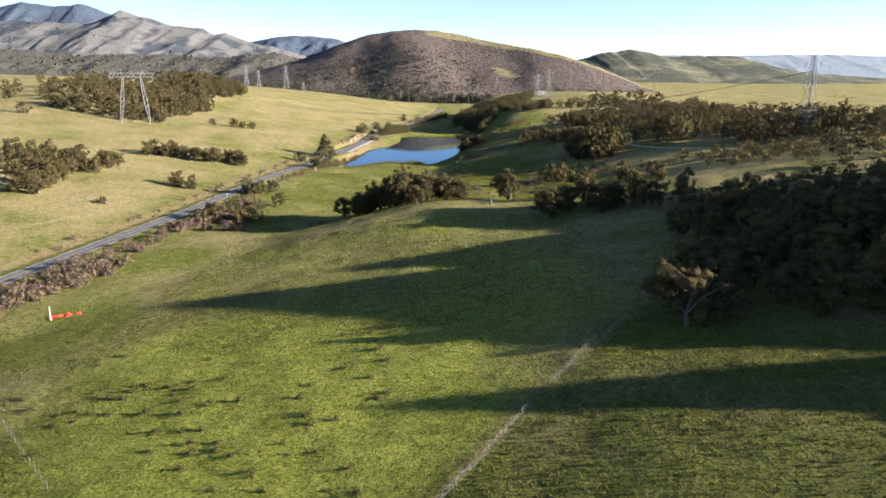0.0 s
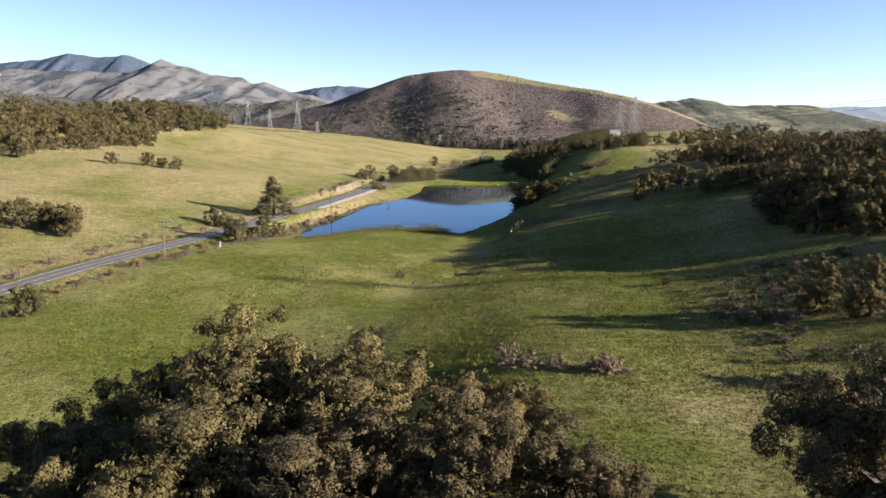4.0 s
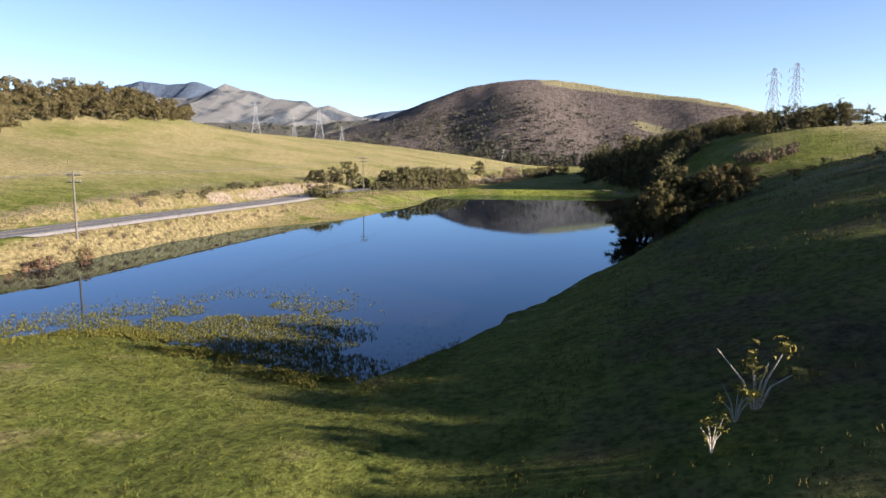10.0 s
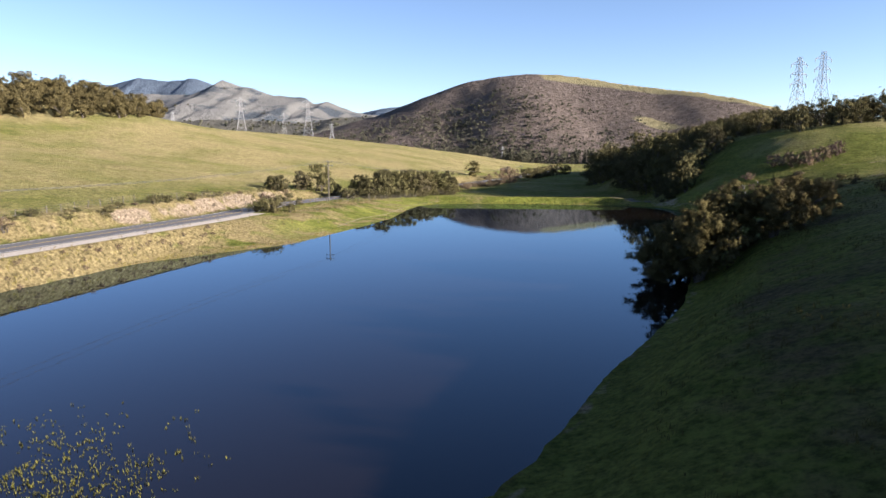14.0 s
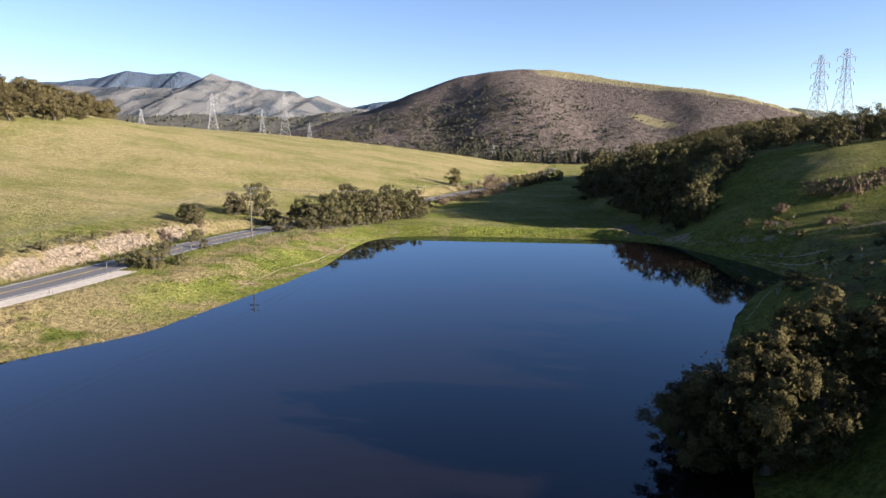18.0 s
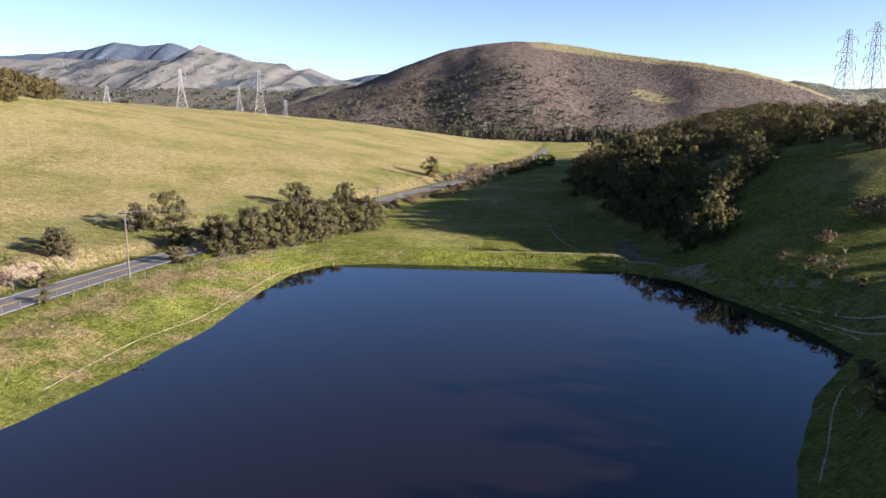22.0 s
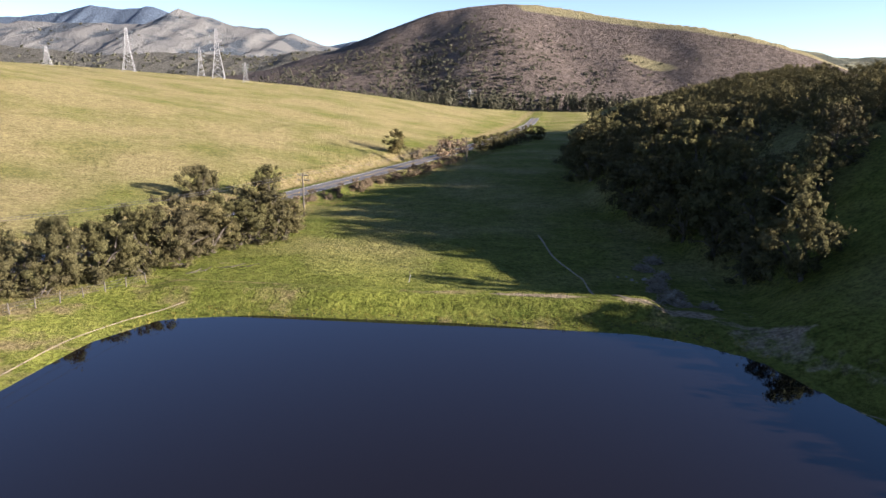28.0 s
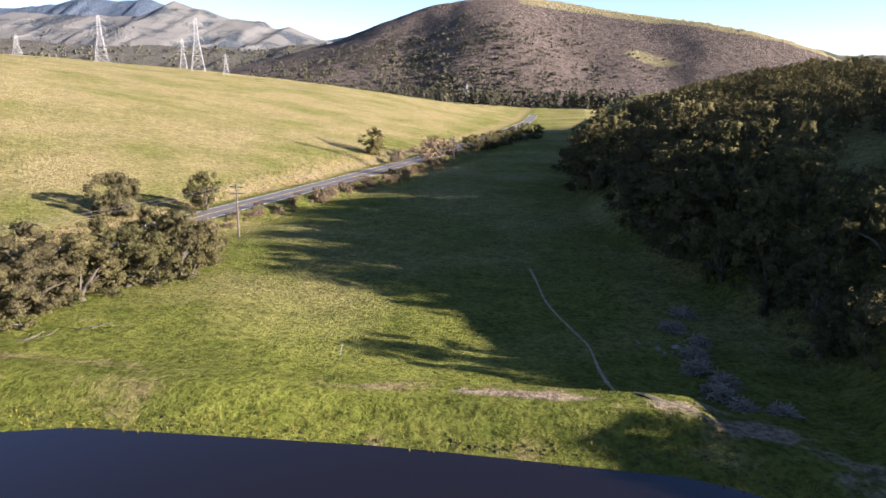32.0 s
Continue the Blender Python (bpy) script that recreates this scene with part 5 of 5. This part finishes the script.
def build_paths():
    draped("track_field", [(34, 516), (34.8, 508.9), (35.4, 501), (37, 495.1), (39.5, 486.4), (39.6, 481), (39.8, 476.9), (40.7, 470), (43.4, 467.5), (47, 466)], 0.45, EARTH, "narrow trodden cattle path through the shaded meadow")
    draped("track_dam", [(-19, 398), (-18, 413), (-15, 424), (-14.5, 441), (-14, 452), (-11, 459), (-7, 465)], 0.25, EARTH, "narrow trodden path along the pond bank")
    draped("track_shore", [(54, 448), (58.4, 444), (61, 440.2), (63.4, 436.8), (65.4, 432.6), (66.8, 427.8), (68.4, 423), (73, 416)], 0.5, EARTH, "pale trodden cattle track along the shore", 0.06)
    draped("track_shore_low", [(61.9, 438.4), (63.9, 433.8), (65.6, 429.2), (67.2, 425), (68, 421.5)], 0.45, EARTH, "trodden cattle track beside the water", 0.06)
    draped("track_shore_high", [(63.3, 438), (66.7, 432.2), (69.2, 426.2), (73, 421)], 0.35, EARTH, "trodden cattle track above the shore", 0.06)
    draped("track_bank", [(50, 388), (53, 394), (56, 401), (59.2, 407), (62, 410.5), (67, 413)], 0.35, EARTH, "narrow trodden path on the shaded bank", 0.05)
    draped("track_shelf", [(27, 217), (28.5, 211.7), (31, 200.2), (33.7, 193), (36.3, 187.8), (41, 179)], 0.35, EARTH, "narrow trodden cattle path down the shaded slope", 0.05)
    draped("track_slope", [(-150, 30), (-135, 62), (-118, 95), (-108, 122)], 1.1, EARTH, "pale dirt track on the grass slope")
    draped("track_ridge", [(112, 226), (117, 214), (124, 197), (128, 186), (131, 165), (135, 143), (146, 127)], 2.8, GRAVEL, "pale dirt road along the ridge")
    draped("track_meadow", [(-25, 172), (-21, 183), (-16, 195), (-9, 215), (-4, 235), (-3, 250)], 0.4, SOD, "faint wheel rut through the green meadow")


def build_growth():
    rng = np.random.default_rng(23)

    def land(n, x0, x1, y0, y1, keep):
        x, y = x0 + rng.random(n) * (x1 - x0), y0 + rng.random(n) * (y1 - y0)
        ok = keep(x, y)
        x, y = x[ok], y[ok]
        return np.c_[x, y, height(x, y)]

    open_ground = lambda x, y: (np.abs(x - road_x(y)) > 6) & (pond_distance(x, y) > 0.5)
    patchy = lambda x, y: open_ground(x, y) & (fbm(x / 14, y / 14, 3, 51) > -0.02)
    # tussocks in the old plough rows of the knoll
    n = 26000
    u, v = np.round(rng.random(n) * 130) * 0.95 - 62 + rng.normal(size=n) * 0.16, rng.random(n) * 120 - 60
    a = radians(38)
    x, y = -8 + u * math.cos(a) + v * math.sin(a), -16 - u * math.sin(a) + v * math.cos(a)
    ok = (x > -66) & (x < 46) & (y > -66) & (y < 34) & (fbm(x / 9, y / 9, 3, 77) > -0.12)
    x, y = x[ok], y[ok]
    tuft_field("stubble", np.c_[x, y, height(x, y)], rng, 0.2, STUBBLE, "rough yellow-green tussocks in old plough rows", 3, 3.2)
    n = 9000
    x, y = -4 + rng.random(n) * 90, -150 + rng.random(n) * 90
    ok = x > 16 + 0.74 * (y + 102) + 1.5
    x, y = x[ok], y[ok]
    tuft_field("rough_grass", np.c_[x, y, height(x, y)], rng, 0.3, STUBBLE, "rough brownish tussocks beyond the fence", 3, 2.2)
    tuft_field("field_grass", land(42000, -95, 70, -150, 60, patchy), rng, 0.24, TUFT, "coarse green grass tufts on the field")
    tuft_field("meadow_grass", land(48000, -60, 85, 55, 215, patchy), rng, 0.26, TUFT, "short green grass tufts on the meadow")
    above = lambda x, y: (x > foot_x(y) + 4) & (pond_distance(x, y) > 0.5) & (fbm(x / 5, y / 5, 3, 33) > 0.0)
    tuft_field("hill_grass", land(45000, 0, 95, 60, 215, open_ground), rng, 0.2, TUFT, "rough green grass on the sunlit slope")
    tuft_field("shaded_grass", land(30000, 10, 110, 214, 450, above), rng, 0.22, SHADE_TONED_TUFT, "rough grass on the shaded bank, shade painted into its colour")
    below = lambda x, y: open_ground(x, y) & (x < foot_x(y) + 6)
    tuft_field("slope_grass", land(30000, -60, 64, 210, 330, below), rng, 0.13, TUFT, "rough green grass on the slope beside the pond")
    tuft_field("bank_grass", land(16000, -36, 90, 300, 500, patchy), rng, 0.1, TUFT, "short green grass tufts on the banks")
    verge = lambda x, y: ((rng.random(len(x)) < 0.4) | (y < 225) | (y > 400)) & (np.abs(np.abs(x - road_x(y)) - 9.5) < 4.5) & (pond_distance(x, y) > 0)
    tuft_field("verge_grass", land(46000, -120, 30, -20, 700, verge), rng, 0.38, STRAW, "tall dry straw-coloured grass along the road verge")
    shoreg = lambda x, y: (pond_distance(x, y) > -0.3) & (pond_distance(x, y) < 2.5) & ((x < -18) | (y > 455))
    tuft_field("shore_grass", land(36000, -60, 60, 250, 470, shoreg), rng, 0.24, REED_LEAF, "yellowish rough grass along the waterline")
    edge = lambda x: np.interp(x, (-46, -34, -25, -14, -5, 1, 6, 12), (276, 286, 297, 305, 307, 306, 297, 280))
    marsh = lambda x, y: (pond_distance(x, y) < 1.5) & (rng.random(len(x)) < 0.9 * step(2, -28, y - edge(x)) ** 2.8) & (fbm(x / 4, y / 4, 3, 19) > -0.04 - 0.1 * step(-12, -24, y - edge(x)))
    spots = land(120000, -45, 14, 256, 309, marsh)
    spots[:, 2] = np.maximum(spots[:, 2], -0.1)
    tuft_field("marsh_grass", spots, rng, 0.2, MARSH, "yellow-green marsh grass standing in shallow water", 4, 1.6)
    wet = lambda x, y: (np.abs(pond_distance(x, y) + 2) < 9) & (y < 290) & (rng.random(len(x)) < np.exp(-np.abs(pond_distance(x, y)) / 6))
    spots = land(30000, -46, 14, 252, 290, wet)
    spots[:, 2] = np.maximum(spots[:, 2], -0.12)
    tuft_field("wet_grass", spots, rng, 0.13, MARSH, "olive wet grass along the marshy edge of the pond", 3, 1.3)
    # woods and scrub of the far hill
    n = 26000
    x, y = -520 + rng.random(n) * 960, 1200 + rng.random(n) * 330
    dens = 0.8 * np.exp(-((x + 125) / 185) ** 2) * step(1545, 1265, y) + 0.9 * step(1270, 1218, y) * step(420, 300, np.abs(x + 40))
    ok = rng.random(n) < dens * (0.55 + 1.4 * fbm(x / 60, y / 60, 3, 41))
    x, y = x[ok], y[ok]
    size = 1.3 + 2.0 * rng.random(len(x)) ** 1.5
    cen = np.c_[x, y, hill_z(x, y) + size * 0.6]
    v, f = leaf_cloud(rng, cen, size, 6, 1.2, 0.9, 1)
    tagged(mesh_object("hillside_wood", v, f, HILL_LEAF), "scattered dark oaks over the lower slope of the hill", "wood", kind="stuff")
    n = 230
    x, y = -330 + rng.random(n) * 480, 1165 + rng.random(n) * 45
    tall = 12 + 10 * rng.random(n)
    cen = np.concatenate([np.c_[x + rng.normal(size=n) * 0.8, y, -8 + tall * k] for k in (0.3, 0.5, 0.68, 0.84, 0.97)])
    rad = np.concatenate([tall * w for w in (0.15, 0.18, 0.16, 0.13, 0.08)])
    v, f = leaf_cloud(rng, cen, rad, 8, 1.2, 1.2, 1)
    tagged(mesh_object("valley_wood", v, f, HILL_LEAF), "tall eucalyptus grove at the foot of the hill", "wood", kind="stuff")


# ---- small things ----
def stone_mesh(seed, r, material):
    rng = np.random.default_rng(seed)
    bm = bmesh.new()
    bmesh.ops.create_icosphere(bm, subdivisions=1, radius=r)
    for v in bm.verts:
        v.co *= 0.75 + 0.5 * rng.random()
        v.co.z *= 0.6
    me = bpy.data.meshes.new("stone")
    bm.to_mesh(me)
    bm.free()
    me.materials.append(material)
    return me


def build_stones():
    rng = np.random.default_rng(3)
    meshes = [stone_mesh(k, 0.5, ROCK) for k in range(5)]
    pale = [stone_mesh(k, 0.5, PALE_ROCK) for k in range(5)]
    groups = (("grey lichen-covered boulder in a heap beside the meadow", "boulder heap", [(46 + 0.09 * k + rng.normal() * 0.9, 489 - 0.5 * k + rng.normal() * 0.7, 0.3 + 0.7 * rng.random() ** 2) for k in range(9)]),
              ("pale stone in the wet ditch", "ditch stones", [(-31 + rng.normal() * 3.0, 202.5 + rng.normal() * 0.8, 0.3 + 0.4 * rng.random()) for k in range(16)]),
              ("pale stone lying on the green bank", "bank stones", [(-22 + rng.normal() * 3, 396 + rng.normal() * 9, 0.2 + 0.3 * rng.random()) for k in range(14)]),
              ("small stone on the meadow by the pond", "meadow stones", [(-40 + rng.random() * 30, 215 + rng.random() * 22, 0.15 + 0.25 * rng.random()) for k in range(30)]))
    for label, group, spots in groups:
        for x, y, s in spots:
            o = new("stone", (pale if group == "boulder heap" else meshes)[int(rng.integers(5))])
            o.matrix_basis = pose(x, y, ground_z(x, y) + 0.05 * s, rng.random() * 30, rng.random() * 30, rng.random() * 360) @ Matrix.Scale(s, 4)
            tagged(o, label, "stone", group)
    verts, faces = [], []
    base = [(np.array([v.co[:] for v in m.vertices]), [tuple(p.vertices) for p in m.polygons]) for m in meshes]
    count = 0
    for k in range(300):
        x = -8 + 58 * rng.random() ** 0.6
        y = 462.2 + abs(rng.normal()) * 0.7 - (x > 44) * (x - 44) * 0.6
        co, fs = base[int(rng.integers(5))]
        s = 0.08 + 0.2 * rng.random() ** 2
        verts.append(co * s + np.array([x, y, ground_z(x, y) + 0.03]))
        faces += [tuple(i + count for i in f) for f in fs]
        count += len(co)
    tagged(mesh_object("shore_stones", np.concatenate(verts), faces, SOD), "dark stones and clods along the foot of the dam", "stones", kind="stuff")


def build_odds():
    # dead trunk on the knoll
    z = ground_z(26, 46)
    t = thing("dead_trunk", (26, 46, z), "broken bleached dead oak trunk standing in the grass", "tree stump")
    bm = bmesh.new()
    bar(bm, (0, 0, -0.3), (-0.2, 0.1, 1.2), 0.55, 0.42, 9)
    bar(bm, (-0.2, 0.1, 1.2), (-0.8, 0.1, 2.6), 0.42, 0.16, 8)
    part("trunk", bm, GREY_WOOD, t)
    for tip in ((0.7, 0.0, 2.3), (-1.3, 0.2, 3.6), (-0.6, -0.4, 3.2)):
        bm = bmesh.new()
        bar(bm, (-0.3, 0.1, 1.3), tip, 0.22, 0.06, 6)
        part("branch", bm, GREY_WOOD, t)
    rng = np.random.default_rng(8)
    v, f = leaf_cloud(rng, np.array([(-1.2, 0.1, 3.4), (-0.8, 0, 3.9), (0.7, 0, 2.5)]), np.array([0.7, 0.6, 0.45]), 90, 0.12)
    mesh_object("sprouts", v, f, GREEN_LEAF, t, "few green sprouts on the dead wood")
    # standpipe with wire hoops below the dam
    z = ground_z(16, 479)
    t = thing("standpipe", (16, 479, z), "leaning grey-white standpipe with two wire hoops in the meadow", "standpipe")
    bm = bmesh.new()
    bar(bm, (0, 0, -0.2), (0.3, 0, 1.15), 0.035, 0.035, 8)
    part("pipe", bm, STEEL, t)
    for sx in (-1, 1):
        bm = bmesh.new()
        pts = [Vector((0.2 + sx * (0.9 - 0.9 * math.cos(a)), 0, 1.2 + 1.1 * math.sin(a))) for a in np.linspace(0, math.pi * 0.9, 10)]
        for p, q in zip(pts, pts[1:]):
            bar(bm, p, q, 0.014, 0.014, 4)
        part("hoop", bm, GREY_WOOD, t)
    # fallen branches
    for x, y, ln, a in ((-8, 480, 5, 10), (-11.5, 476, 3, 40), (-30, 62, 6, 15), (-22, 46, 5, 60)):
        t = thing("fallen_branch", (x, y, ground_z(x, y)), "bleached fallen branch lying on the grass", "branch", "fallen branches", a)
        for k in range(5):
            bm = bmesh.new()
            p = Vector((-ln / 2 + ln * k / 5, 0, 0.15))
            bar(bm, p, p + Vector((ln * 0.35, (k % 3 - 1) * ln * 0.2, 0.1 + 0.1 * k)), 0.06, 0.02, 5)
            part("limb", bm, GREY_WOOD, t)
    # red tarpaulin and marker post by the thicket
    z = ground_z(-84, -27)
    bm = bmesh.new()
    bmesh.ops.create_grid(bm, x_segments=14, y_segments=6, size=0.5, matrix=Matrix.Diagonal((7.0, 2.2, 1, 1)))
    for v in bm.verts:
        v.co.z = 0.35 + 0.5 * noise.noise(v.co * 0.9) + 0.25 * noise.noise(v.co * 2.3)
    me = bpy.data.meshes.new("tarpaulin")
    bm.to_mesh(me)
    bm.free()
    me.materials.append(plain("red_plastic", (0.55, 0.06, 0.03), 0.6))
    o = new("tarpaulin", me)
    o.matrix_basis = pose(-84, -27, z - 0.2, 0, 0, 25)
    sol = o.modifiers.new("thick", "SOLIDIFY")
    sol.thickness = 0.03
    tagged(o, "crumpled red plastic barrier netting on the ground", "tarpaulin")
    for x, y, h in ((-86, -30, 3.4), (-87, 137, 1.2), (-58, 224, 1.4)):
        t = thing("marker_post", (x, y, ground_z(x, y)), "slim pale marker post beside the road", "post", "marker posts")
        bm = bmesh.new()
        bar(bm, (0, 0, -0.3), (0, 0, h), 0.09, 0.08, 6)
        part("post", bm, WHITE_PAINT, t)
        bm = bmesh.new()
        bar(bm, (0, 0, h), (0, 0, h + 0.12), 0.1, 0.02, 6)
        part("cap", bm, WHITE_PAINT, t)
    # far white farmhouses on the ridge
    roof_m, wall_m, pane_m = plain("grey_roof", (0.25, 0.24, 0.24), 0.8), plain("white_wall", (0.75, 0.74, 0.7), 0.8), plain("dark_pane", (0.04, 0.05, 0.06), 0.2)
    for x, y, w, d in ((158, 812, 14, 8), (178, 820, 10, 7)):
        z = ground_z(x, y)
        t = thing("farmhouse", (x, y, z), "small white farmhouse with grey gable roof on the ridge", "house", "farmhouses")
        bm = bmesh.new()
        box(bm, (0, 0, 1.5), (w, d, 4.0))
        part("wall", bm, wall_m, t)
        bm = bmesh.new()
        vs = [bm.verts.new(p) for p in ((-w / 2 - 0.5, -d / 2 - 0.5, 3.5), (w / 2 + 0.5, -d / 2 - 0.5, 3.5), (w / 2 + 0.5, d / 2 + 0.5, 3.5), (-w / 2 - 0.5, d / 2 + 0.5, 3.5), (-w / 2 - 0.5, 0, 5.6), (w / 2 + 0.5, 0, 5.6))]
        for f in ((0, 1, 5, 4), (2, 3, 4, 5), (1, 2, 5), (3, 0, 4), (3, 2, 1, 0)):
            bm.faces.new([vs[k] for k in f])
        part("roof", bm, roof_m, t)
        for k in range(3):
            bm = bmesh.new()
            box(bm, (-w / 3 + k * w / 3, -d / 2 - 0.03, 1.8), (1.4, 0.1, 1.2))
            part("window", bm, pane_m, t)


def build_gullies():
    draped("ditch", [(-48, 212), (-40, 207), (-34, 204), (-26, 201.5), (-14, 201), (-4, 198)], 0.9, SOD, "muddy ditch across the meadow", 0.03)


build_paths()
build_growth()
build_gullies()
build_stones()
build_odds()


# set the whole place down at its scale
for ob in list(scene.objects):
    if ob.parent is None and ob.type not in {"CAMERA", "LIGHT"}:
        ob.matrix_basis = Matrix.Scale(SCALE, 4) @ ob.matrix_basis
